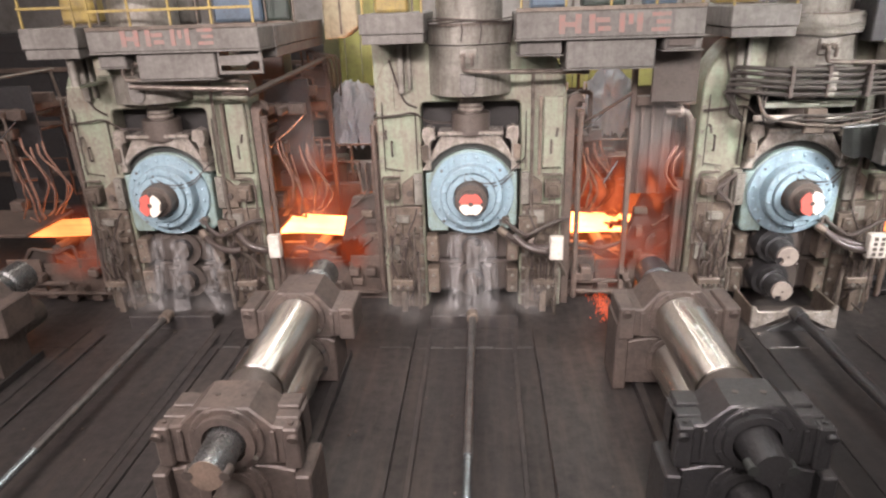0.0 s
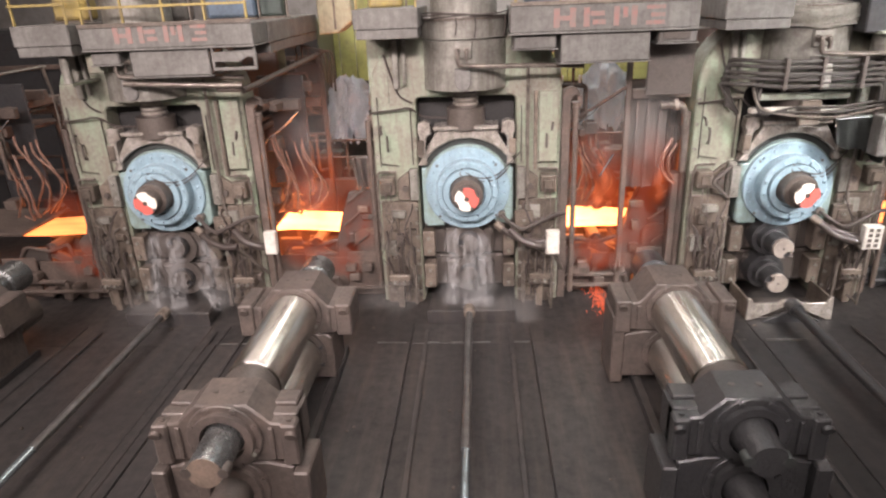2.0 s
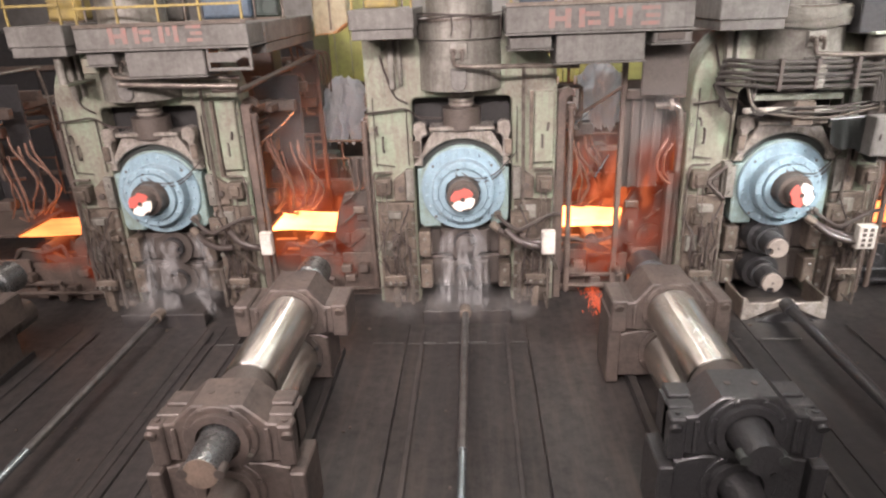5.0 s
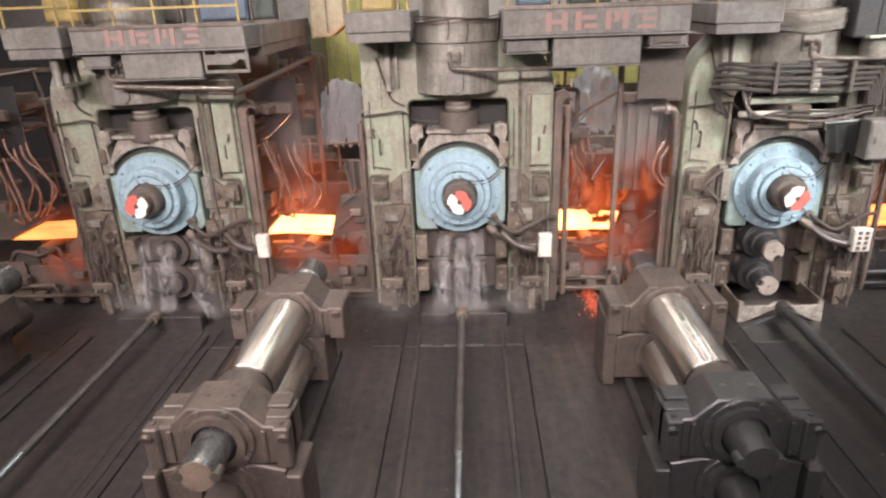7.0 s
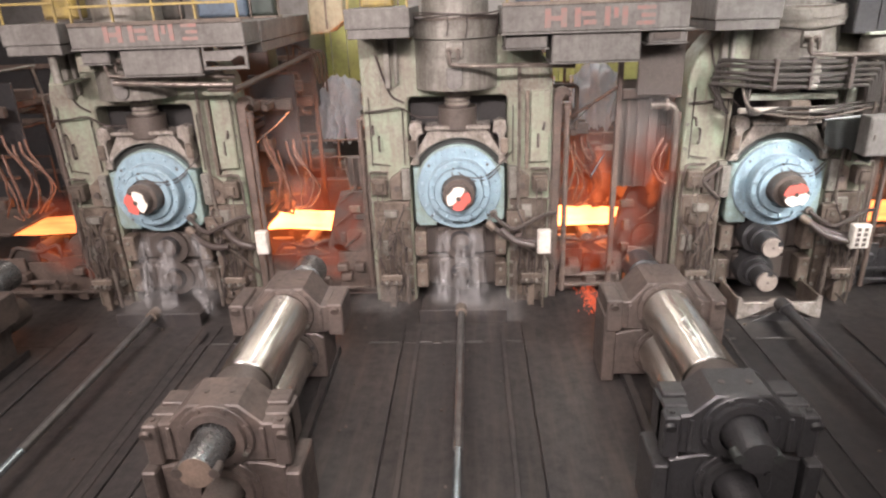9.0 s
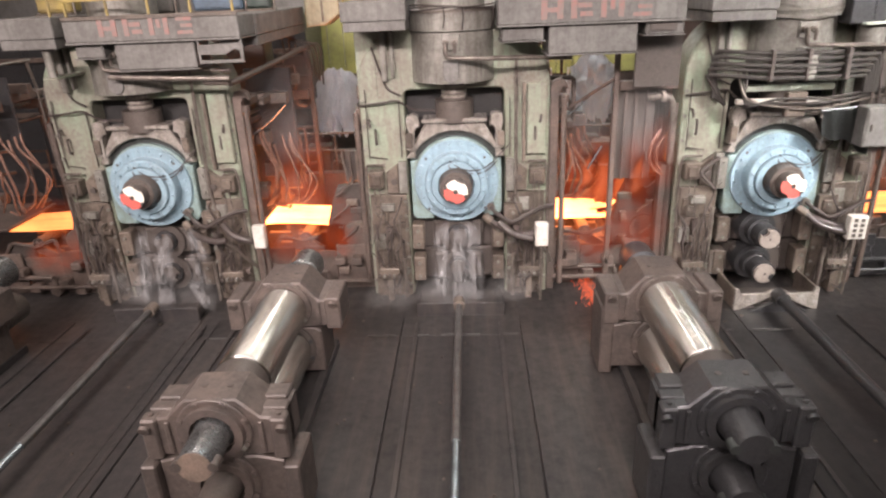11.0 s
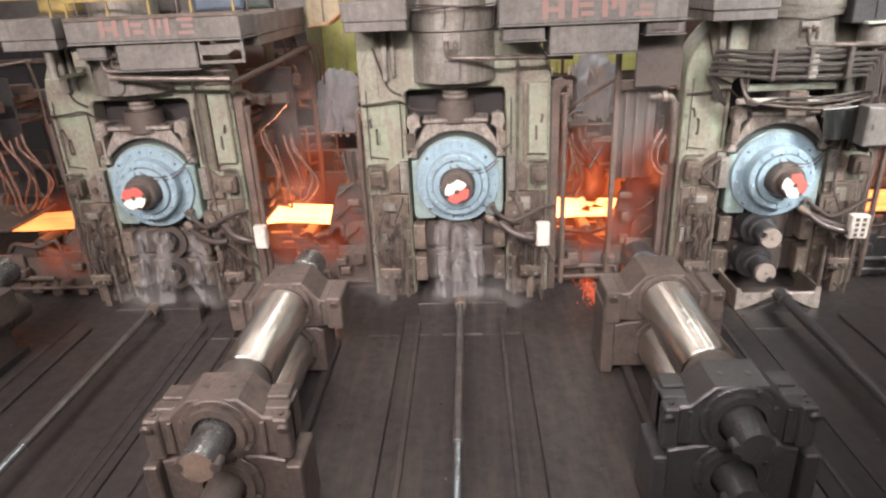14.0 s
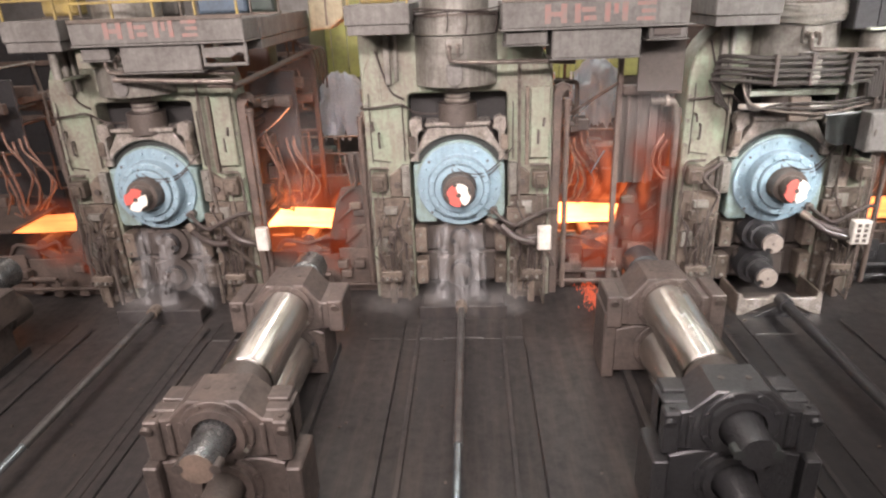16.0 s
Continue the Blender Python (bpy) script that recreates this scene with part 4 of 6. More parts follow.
def bay(cx, seed, guide=0.0, plate=-1.14, guard=3.9):
    rnd = random.Random(seed)
    # side guides and looper under the strip
    g = thing("strip_guide", (cx, 0, 0), "rusty steel entry guide beside the glowing strip", "strip guide", "strip guides")
    bm = B()
    prism(bm, [(0.05 + guide, 0.2), (0.12 + guide, 1.0), (0.28 + guide, 1.6), (0.42 + guide, 1.95), (1.12, 2.05), (1.12, 0.2)], 0.62, 0.8, 0.02)
    part("side_wall", bm, DARK, g)
    for i in range(10):
        x, z, w = guide * 0.6 + rnd.uniform(0.35, 0.95), 0.45 + 0.15 * i, rnd.uniform(0.04, 0.14)
        bm = B()
        if i % 3 == 0:
            bent(bm, [(x - 0.2, 0.6, z), (x - 0.2, 0.52, z), (x + 0.1, 0.5, z + 0.25), (x + 0.12, 0.61, z + 0.3)], 0.022, 6)
        else:
            box(bm, x - w, x + w, 0.5 + rnd.uniform(0, 0.06), 0.618, z - 0.06, z + rnd.uniform(0.05, 0.15), 0.015)
        part("bracket", bm, (RUSTY, DARK, GRIME)[i % 3], g)
    bm = B()
    prism(bm, [(0.1, 0.9), (0.3, 1.6), (0.6, 1.65), (1.1, 1.2), (1.1, 0.9)], 2.3, 2.5, 0.02)
    part("side_wall", bm, RUSTY, g)
    bm = B()
    prism(bm, [(-1.12, 0.3), (-1.12, 1.55), (-0.85, 1.3), (-0.95, 0.85), (-0.55, 0.55), (-0.4, 0.3)], 2.25, 2.4, 0.02)
    part("side_wall", bm, RUSTY, g)
    bm = B()
    box(bm, -1.5 - (3.0 if cx < -6 else 0), plate, 0.8, 2.5, 1.14, 1.22, 0.02)
    part("stripper_plate", bm, RUSTY, g)
    bm = B()
    box(bm, -1.1, 0.5, 0.7, 2.3, 0.35, 0.5, 0.02)
    part("table", bm, DARK, g)
    for i in range(9):
        x, y = rnd.uniform(-1.0, 0.1), 0.75 + 0.17 * i
        bm = B()
        box(bm, x - rnd.uniform(0.1, 0.4), x + rnd.uniform(0.1, 0.35), y, y + 0.1, 0.5, rnd.uniform(0.6, 0.92), 0.02)
        part("wear_bar", bm, DARK, g)
    bm = B()
    bent(bm, [(-1.0, 0.72, 0.6), (-0.75, 0.72, 0.95), (-0.3, 0.74, 0.82), (0.15, 0.72, 1.0), (0.2, 0.72, 0.6)], 0.04)
    part("spray_pipe", bm, RUSTY, g)
    bm = B()
    cyl(bm, (0.75, 0.55, 1.0), (0.75, 0.85, 1.0), 0.26, 24)
    part("guide_roller", bm, RUSTY, g)
    l = thing("looper", (cx, 0, 0), "dark looper arm and roller below the strip", "looper", "strip loopers")
    bm = B()
    cyl(bm, (-0.3, 0.85, 0.86), (-0.3, 2.35, 0.86), 0.12, 20)
    part("roller", bm, DARK, l)
    for y in (0.8, 2.4):
        bm = B()
        prism(bm, [(-0.42, 0.72), (-0.3, 0.95), (-0.18, 0.8), (0.35, 0.5), (0.3, 0.35)], y, y + 0.1, 0.01)
        part("arm", bm, RUSTY, l)
    bm = B()
    cyl(bm, (0.3, 0.7, 0.45), (0.3, 2.5, 0.45), 0.1, 16)
    part("pivot", bm, DARK, l)
    # front apron
    # The last bay's apron takes near-black steel to put its shade in.
    steel = OIL_SHADE if cx > 6 else RUSTY
    a = thing("apron_plate", (cx, 0, 0), "rusty brown apron plates and pipes in front of the strip", "apron", "apron plates")
    for x0, x1, z1, y in ((-1.15, -0.45, 0.8, 0.45), (-0.42, 0.35, 0.7, 0.5), (0.38, 1.12, 0.85, 0.4)):
        bm = B()
        box(bm, x0, x1, y, y + 0.05, -0.05, z1, 0.01)
        part("plate", bm, steel, a)
    bm = B()
    bent(bm, [(-1.15, 0.3, 0.35), (0.2, 0.3, 0.35), (0.2, 0.3, -0.05)], 0.05, 10)
    bent(bm, [(-1.1, 0.2, 0.18), (1.1, 0.2, 0.18)], 0.04, 10)
    part("pipe", bm, steel, a)
    for i in range(7):
        x, z = rnd.uniform(-1.0, 1.0), rnd.uniform(0.05, 0.6)
        bm = B()
        box(bm, x - 0.1, x + 0.1, 0.2, 0.42, z - 0.07, z + 0.08, 0.02)
        part("bracket", bm, steel, a)
    # hanging hoses
    h = thing("hose_bundle", (cx, 0, 0), "bundle of sagging copper-red lit hoses beside the stand", "hoses", "hanging hose bundles")
    for i in range(7):
        x, y = -0.92 + 0.1 * i + rnd.uniform(-0.07, 0.07) + (0.22 if cx < -6 else 0.0), 0.72 + 0.05 * i
        d, k = rnd.uniform(-0.3, 0.15), rnd.uniform(0.1, 0.36) + (0.12 if i > 4 else 0.0)
        bm = tube(B(), [(x - 0.05, y, 3.05 + d), (x, y - 0.03, 2.8 + d), (x + 0.6 * k, y - 0.05, 2.5 + d), (x + k, y - 0.05, 2.2 + d), (x + 0.75 * k, y - 0.02, 1.98 + d), (x + 0.1, y + 0.04, 1.78 + d), (x - 0.12, y + 0.12, 1.55)], 0.02 + 0.012 * rnd.random())
        part("hose", bm, REDPIPE, h)
    rod = bent(B(), [(-0.98, 0.6, 2.98), (-0.6, 0.62, 3.26), (-0.32, 0.66, 3.52)], 0.014, 6)
    part("hanger_rod", rod, PISTON, h, "bright wet hanger rod")
    # overhead beams and pipe racks across the bay
    r = thing("pipe_rack", (cx, 0, 0), "dark rusty beams and pipes spanning between two stands", "pipe rack", "pipe racks")
    for y, z in ((0.9, 3.5), (1.9, 3.7), (2.6, 3.3)) if cx != 2.75 else ((0.9, 2.9), (2.6, 2.6)):
        bm = B()
        box(bm, -1.2, -0.35, y, y + 0.14, z, z + 0.2, 0.01)
        part("beam", bm, RUSTY, r)
    for x in (-1.0, -0.75):
        bm = B()
        box(bm, x, x + 0.1, 0.5, 3.0, 3.55 if cx != 2.75 else 2.95, 3.68 if cx != 2.75 else 3.08, 0.01)
        part("beam", bm, RUSTY, r)
    for i in range(7):
        y, z = rnd.uniform(0.6, 2.9), rnd.uniform(2.4, 4.3)
        bm = B()
        if i % 2:
            bent(bm, [(-1.2, y, z), (-0.6, y, z), (-0.6, y, z - 0.8), (-0.55, y + 0.5, z - 0.9)], rnd.uniform(0.02, 0.045))
        else:
            bent(bm, [(-1.15, 0.4, z), (-0.85, 2.8, z + 0.05), (-0.7, 2.9, z - 1.5)], rnd.uniform(0.025, 0.05))
        part("pipe", bm, RUSTY if i % 3 else PIPE, r)
    for i in range(6):
        x, z = rnd.choice((-1.05, -0.9, 1.0)), 1.7 + 0.35 * i
        bm = B()
        box(bm, x - 0.13, x + 0.13, 0.8 + 0.3 * (i % 3), 1.1 + 0.3 * (i % 3), z, z + rnd.uniform(0.15, 0.32), 0.02)
        part("bracket", bm, RUSTY, r)
    # Dark panel, also there to hide the strip-lit frames behind it.
    bm = B()
    box(bm, 0.62, 1.12, 0.84, 0.9, 2.0, guard, 0.02)
    part("guard_plate", bm, DARK, r)
    # Near-black plate added behind the hoses to put the bay's shade in.
    bm = B()
    box(bm, -1.22, -0.34, 1.3, 1.36, 1.75, 3.1 if cx == 2.75 else 4.1, 0.02)
    part("back_plate", bm, OIL_SHADE, r)
    for i in range(4):
        bm = B()
        bent(bm, [(0.6 + 0.14 * i, 0.76, guard), (0.6 + 0.14 * i, 0.74, 2.5 - 0.12 * i), (0.7 + 0.1 * i, 0.7, 1.9)], 0.022 + 0.006 * (i % 3))
        part("pipe", bm, RUSTY if i % 2 else PIPE, r)
    # drive side machinery behind the strip
    d = thing("drive_side_frame", (cx, 0, 0), "dark drive-side frames and guard rail behind the strip", "machine frame", "drive side frames")
    bm = B()
    box(bm, -1.2, 1.2, 3.3, 3.5, -0.05, 1.5, 0.02)
    part("panel", bm, RUSTY, d)
    for z in (1.95, 2.35):
        bm = B()
        cyl(bm, (-1.2, 3.6, z), (1.2, 3.6, z), 0.03, 8)
        part("guard_rail", bm, GRIME, d)
    for x in (-0.9, -0.1, 0.8):
        bm = B()
        cyl(bm, (x, 3.6, 1.4), (x, 3.6, 2.37), 0.03, 8)
        part("rail_post", bm, GRIME, d)
    for i in range(9):
        x, z, w = rnd.uniform(-1.0, 1.0), rnd.uniform(0.2, 1.5), rnd.uniform(0.1, 0.3)
        bm = B()
        box(bm, x - w, x + w, 3.8 + 0.1 * i, 4.2 + 0.1 * i, z, z + rnd.uniform(0.2, 0.7), 0.03)
        part("gearbox" if i % 2 else "cabinet", bm, (RUSTY, DKGREEN, GRIME)[i % 3], d)


for cx, seed, guide, plate, guard in ((-8.25, 3, 0.45, -0.84, 3.9), (-2.75, 4, 0.05, -1.14, 2.6), (2.75, 5, 0.0, -1.14, 3.9), (8.25, 6, 0.0, -1.14, 3.9)):
    bay(cx, seed, guide, plate, guard)

# Near-black boxes added as a backdrop for the unlit space behind.
for x0, x1, h in ((-15.0, -3.85, 5.0), (6.9, 15.0, 5.2)):
    t = thing("drive_housing", ((x0 + x1) / 2, 6.0, -0.05), "near-black backdrop box behind the mill, put in for shade", "machine housing", "drive housings")
    w = (x1 - x0) / 2
    part("shell", box(B(), -w, w, 0, 2.0, 0, h, 0.08), OIL_SHADE, t)
    for i in range(6):
        part("panel", box(B(), -w + 0.2 + i * w / 3, -w + i * w / 3 + w / 3, -0.04, -0.002, 0.4, h - 0.5, 0.015), OIL_SHADE, t)
    for z in (1.2, 2.6, 4.0):
        part("rib", box(B(), -w, w, -0.14, -0.045, z, z + 0.12, 0.01), RUSTY, t)


def tarpaulin(loc, w, h, seed):
    """A limp sheet thrown over a frame: broad folds, fine creases and ragged tails."""
    bm = B()
    n = 40
    grid = []
    for i in range(n + 1):
        row = []
        for j in range(n + 1):
            u, v = 2 * i / n - 1, j / n
            q = Vector((2.2 * u, 1.8 * v, seed))
            x = u * w * (1 - 0.35 * (v - 0.35) ** 2) + 0.08 * noise.noise(q)
            z = h * (1 - v) * (1 - 0.28 * u * u) - 0.3 * max(0.0, v - 0.55) * (1 + 2 * noise.noise(Vector((6 * u, 0, seed))))
            y = -0.28 * math.cos(u * 1.5) + 0.2 * noise.noise(q * 1.4) + 0.09 * abs(noise.noise(q * 4.0)) + 0.05 * math.sin(11 * u + 4 * v + seed) - 0.6 * v
            x += 0.1 * noise.noise(Vector((3 * u, 5 * v, seed + 4)))
            z += 0.16 * noise.noise(Vector((3.5 * u, 3 * v, seed + 9)))
            row.append(bm.verts.new((x, y, z)))
        grid.append(row)
    for a, b in zip(grid, grid[1:]):
        for k in range(n):
            bm.faces.new((a[k], a[k + 1], b[k + 1], b[k]))
    bmesh.ops.solidify(bm, geom=list(bm.faces), thickness=0.012)
    t = thing("tarpaulin", loc, "crumpled pale blue-grey tarpaulin thrown over a frame", "tarpaulin", "tarpaulins")
    part("sheet", bm, BLUEGREY, t)
    for x in (-0.6 * w, 0.6 * w):
        part("frame_post", box(B(), x - 0.03, x + 0.03, 0.12, 0.18, -loc[2] - 0.05, 0.75 * h, 0.008), GRIME, t)
    part("frame_bar", box(B(), -0.6 * w, 0.6 * w, 0.11, 0.17, 0.7 * h, 0.7 * h + 0.06, 0.008), GRIME, t)


tarpaulin((-2.95, 5.0, 2.35), 0.52, 1.35, 2.0)
tarpaulin((3.2, 5.0, 2.5), 0.55, 1.3, 7.0)


def clad_wall(x0, x1, z0, z1, y):
    w = thing("clad_screen", ((x0 + x1) / 2, y, z0), "lime yellow sheet cladding behind the mill", "cladding", "yellow screens")
    k = int((x1 - x0) / 0.45)
    for i in range(k):
        a = -(x1 - x0) / 2 + i * 0.45
        bm = B()
        box(bm, a + 0.01, a + 0.44, -0.03 - 0.01 * (i % 2), 0.03, 0, z1 - z0, 0.015)
        part("panel", bm, LIME, w, smooth=False)
    bm = B()
    box(bm, -(x1 - x0) / 2, (x1 - x0) / 2, 0.04, 0.1, -3.3, 0.3, 0)
    part("support", bm, RUSTY, w)


clad_wall(-4.15, -1.45, 3.15, 5.6, 8.0)
clad_wall(1.4, 5.4, 2.95, 4.6, 8.0)


def duct():
    d = thing("air_duct", (-2.72, 3.0, 4.75), "cream painted sheet metal duct behind the deck", "duct")
    bm = B()
    prism(bm, [(-0.36, -0.05), (0.05, -0.02), (0.36, 0.2), (0.36, 9.24), (-0.36, 9.24)], 0, 0.7, 0.03)
    part("body", bm, CREAM, d)
    bm = B()
    box(bm, -0.02, 0.02, -0.012, 0.0, 0.05, 2.6, 0)
    part("seam", bm, GRIME, d)


duct()


# ---------- decks, letters and rails over the stands ----------
def deck(x0, x1, z0, z1, y0, y1, label="dusty grey deck edge of the upper walkway", split=0.33):
    d = thing("walkway_deck", ((x0 + x1) / 2, y0, z0), label, "walkway", "upper walkway decks")
    w = (x1 - x0) / 2
    bm = B()
    box(bm, -w, w, 0, y1 - y0, (z1 - z0) * split, z1 - z0, 0.015)
    part("slab", bm, SLAB, d)
    if split < 0.1:
        bm = B()
        box(bm, -w - 0.01, w + 0.01, -0.012, y1 - y0, -0.03, -0.002, 0.005)
        part("edge_angle", bm, SLAB, d)
        bm = B()
        box(bm, -w, w, -0.01, 0.012, z1 - z0 + 0.002, z1 - z0 + 0.06, 0.004)
        part("kick_plate", bm, GRIME, d)
    if split > 0.1:
        bm = B()
        box(bm, -w + 0.03, w - 0.02, 0.02, y1 - y0, 0, (z1 - z0) * split - 0.004, 0.01)
        part("edge_beam", bm, SLAB, d)
    return d


def rail(x0, x1, z, y):
    r = thing("guard_rail", (x0, y, z), "yellow painted guard rail on the walkway", "railing", "walkway rails")
    n = max(int((x1 - x0) / 0.62), 1)
    for i in range(n + 1):
        bm = B()
        x = (x1 - x0) * i / n
        box(bm, x - 0.018, x + 0.018, -0.015, 0.02, 0, 1.1, 0.005)
        part("post", bm, YELLOW, r)
    for zz in (0.27, 0.55, 1.08):
        bm = B()
        box(bm, -0.03, x1 - x0 + 0.03, -0.035, -0.016, zz, zz + 0.04, 0.005)
        part("bar", bm, YELLOW, r)


def red_shapes(x0, z, y, gap, w, h):
    """Painted sign: plain red bars."""
    s = thing("painted_sign", (x0, y, z), "faded red painted sign on the deck edge", "sign", "painted signs")
    shapes = (((0, 0.26, 0, 1), (0.7, 0.96, 0, 1), (0.26, 0.7, 0.36, 0.6)), ((0, 0.26, 0, 1), (0.3, 0.9, 0.55, 0.8), (0.4, 0.95, 0.1, 0.35)),
              ((0, 0.24, 0, 1), (0.4, 0.6, 0.4, 0.95), (0.76, 1.0, 0, 1)), ((0.1, 0.9, 0.8, 1), (0.3, 0.9, 0.4, 0.6), (0.1, 0.9, 0, 0.2)))
    for k, bars in enumerate(shapes):
        for dx0, dx1, z0, z1 in bars:
            bm = B()
            box(bm, k * gap + dx0 * w, k * gap + dx1 * w, -0.004, 0.004, z0 * h, z1 * h, 0)
            part("red_bar", bm, FADED, s)


deck(-7.05, -6.12, 4.72, 5.19, -0.8, 1.5)
deck(-5.96, -3.22, 4.80, 5.12, -0.8, 0.0, split=0)
deck(-3.9, -3.2, 4.6, 5.11, 0.02, 3.4, "dusty grey deck side running back along the stand")
deck(-1.66, -0.66, 4.8, 5.24, -0.8, 1.2)
deck(0.72, 3.50, 4.82, 5.20, -0.8, 0.6, split=0)
deck(3.86, 4.84, 4.75, 5.20, -0.8, 1.0)
red_shapes(-5.40, 4.88, -0.806, 0.40, 0.30, 0.24)
red_shapes(1.36, 4.88, -0.806, 0.44, 0.34, 0.27)
rail(-7.0, -6.15, 5.19, -0.72)
rail(-5.9, -3.3, 5.12, -0.72)
rail(-1.6, -0.7, 5.24, -0.72)
rail(0.8, 3.45, 5.20, -0.72)
rail(3.9, 4.8, 5.20, -0.72)


def girder(x0, x1, z0, z1, y0, y1, label):
    g = thing("box_girder", ((x0 + x1) / 2, y0, z0), label, "girder", "deck girders")
    w = (x1 - x0) / 2
    bm = B()
    box(bm, -w, w, 0, y1 - y0, 0, z1 - z0, 0.02)
    part("web", bm, SLAB, g)
    bm = B()
    box(bm, -w - 0.03, w + 0.03, -0.015, y1 - y0, -0.02, -0.002, 0.004)
    part("flange", bm, SLAB, g)


girder(-5.25, -3.98, 4.36, 4.766, -0.74, -0.1, "grey box girder under the walkway deck")
girder(1.49, 2.82, 4.36, 4.786, -0.74, 0.2, "grey box girder under the walkway deck")
girder(-5.9, -5.45, 4.56, 4.766, -0.7, -0.1, "short grey girder stub under the deck")
girder(0.78, 1.42, 4.58, 4.786, -0.7, 0.2, "short grey girder stub under the deck")
girder(2.95, 3.52, 4.60, 4.786, -0.7, 0.2, "grey girder with a dark slot under the deck")
t = thing("sheet_screen", (3.3, -0.05, 3.72), "dark brown steel screen hung under the deck", "screen")
part("sheet", box(B(), -0.32, 0.42, 0, 0.05, 0, 0.95, 0.01), DARK, t)
# Dark box on the girder's face, put in for the slot's shade.
part("slot", box(B(), -0.3, 0.1, -0.70, -0.68, 0.94, 1.04, 0.004), DARK, t)
t = thing("hose_rack", (-3.35, 3.1, 2.95), "dark rack with looped hoses below the deck", "hose rack")
for x in (-0.4, 0.2):
    part("post", box(B(), x - 0.05, x + 0.05, 0, 0.1, -3.0, 1.25, 0.012), DARK, t)
for z in (-0.9, -0.35, 0.2, 0.75, 1.15):
    part("crossbar", box(B(), -0.35, 0.15, 0.02, 0.08, z - 0.03, z + 0.03, 0.008), DARK, t)
# Dark plate added so the bright background stays hidden.
part("backing_plate", box(B(), -0.42, 0.22, 0.103, 0.12, 0.1, 1.2, 0.004), DARK, t)
for i in range(5):
    part("hose", tube(B(), [(-0.3 + 0.12 * i, 0.1, 1.2), (-0.25 + 0.14 * i, -0.12, 1.6 - 0.05 * i), (0.1 + 0.1 * i, -0.1, 1.35), (0.2 + 0.07 * i, 0.0, 0.9 - 0.08 * i)], 0.022), HOSE, t)

# torn bracket at the deck's corner, and the pipe below
t = thing("deck_bracket", (-3.55, -0.76, 4.3), "bent grey bracket under the deck corner", "bracket")
bm = B()
box(bm, -0.38, 0.33, 0, 0.04, 0.12, 0.17, 0.006)
box(bm, -0.38, -0.34, 0, 0.04, 0.17, 0.468, 0.006)
box(bm, 0.28, 0.33, 0, 0.04, 0.17, 0.468, 0.006)
part("frame", bm, SLAB, t)
bm = B()
prism(bm, [(-0.34, 0.4), (-0.34, 0.26), (0.05, 0.25), (0.2, 0.33), (0.28, 0.3), (0.28, 0.42)], 0.0, 0.02, 0)
part("torn_sheet", bm, SLAB, t)

t = thing("header_pipe", (-4.5, -0.62, 4.2), "grey pipe running under the walkway", "pipe")
bm = B()
bent(bm, [(-1.0, 0, 0.05), (0.1, -0.02, 0), (0.95, 0, -0.03)], 0.045, 12)
part("pipe", bm, PIPE, t)
bm = bent(B(), [(0.5, 0.05, -0.08), (0.98, 0.1, -0.1), (1.35, 3.6, 0.12)], 0.05, 12)
part("branch", bm, RUSTY, t, "rusty branch running back under the deck")

t = thing("oil_cooler_pipes", (5.5, 0, 0), "stack of dark bent oil pipes round the cylinder", "pipes")
for i in range(5):
    bm = B()
    z = 4.26 - 0.092 * i + 0.012 * (i % 2)
    y = -0.55 - 0.02 * (i % 3)
    bent(bm, [(-1.2 + 0.05 * i, -0.05, z - 0.75 + 0.06 * i), (-1.25 - 0.03 * i, -0.1, z), (-1.0, y + 0.2, z), (-0.6, y, z - 0.02), (0.4, y - 0.02, z - 0.03), (0.85, y + 0.2, z), (1.15 + 0.03 * i, -0.1, z), (1.2 + 0.03 * i, -0.1, z - 0.7)], 0.034, 10)
    part("pipe", bm, BLACKPIPE, t)
for x in (-0.55, 0.0, 0.6):
    bm = B()
    box(bm, x - 0.03, x + 0.03, -0.63, -0.5, 3.82, 4.3, 0.008)
    part("pipe_clamp", bm, DARK, t)
for i in range(8):
    x = 0.75 + 0.11 * i
    bm = B()
    bent(bm, [(x, -0.05 - 0.04 * (i % 3), 4.0 + 0.04 * i), (x, -0.05 - 0.04 * (i % 3), 3.25 - 0.05 * (i % 4)), (x + 0.15, -0.05, 3.1)], 0.024, 8)
    part("riser", bm, BLACKPIPE, t)
for i in range(3):
    bm = B()
    tube(bm, [(-0.95 + 0.1 * i, -0.3, 4.0), (-0.8, -0.4, 3.55 - 0.05 * i), (-0.3, -0.45, 3.4 + 0.06 * i), (0.4, -0.45, 3.36 + 0.08 * i), (1.2, -0.4, 3.5 + 0.06 * i), (2.2, -0.3, 3.62 + 0.05 * i)], 0.022)
    part("hose", bm, BLACKPIPE if i else PIPE, t)
bm = B()
box(bm, -0.16, 0.16, -0.42, -0.3, 3.22, 3.62, 0.02)
part("valve_box", bm, GRIME, t)
bm = B()
box(bm, -0.9, 0.8, -0.3, -0.2, 3.42, 3.5, 0.01)
part("cross_bar", bm, WHITEBOX, t)

for x0, x1, z0, z1 in ((-0.75, 0.7, 3.6, 3.7), (0.3, 0.9, 3.74, 3.86), (0.86, 1.0, 3.3, 4.2), (1.12, 1.26, 3.35, 4.3), (1.36, 1.46, 3.5, 4.25)):
    part("pale_plate", box(B(), x0, x1, -0.16, -0.03, z0, z1, 0.012), PALEGREEN, t, "pale green painted plate behind the pipes")
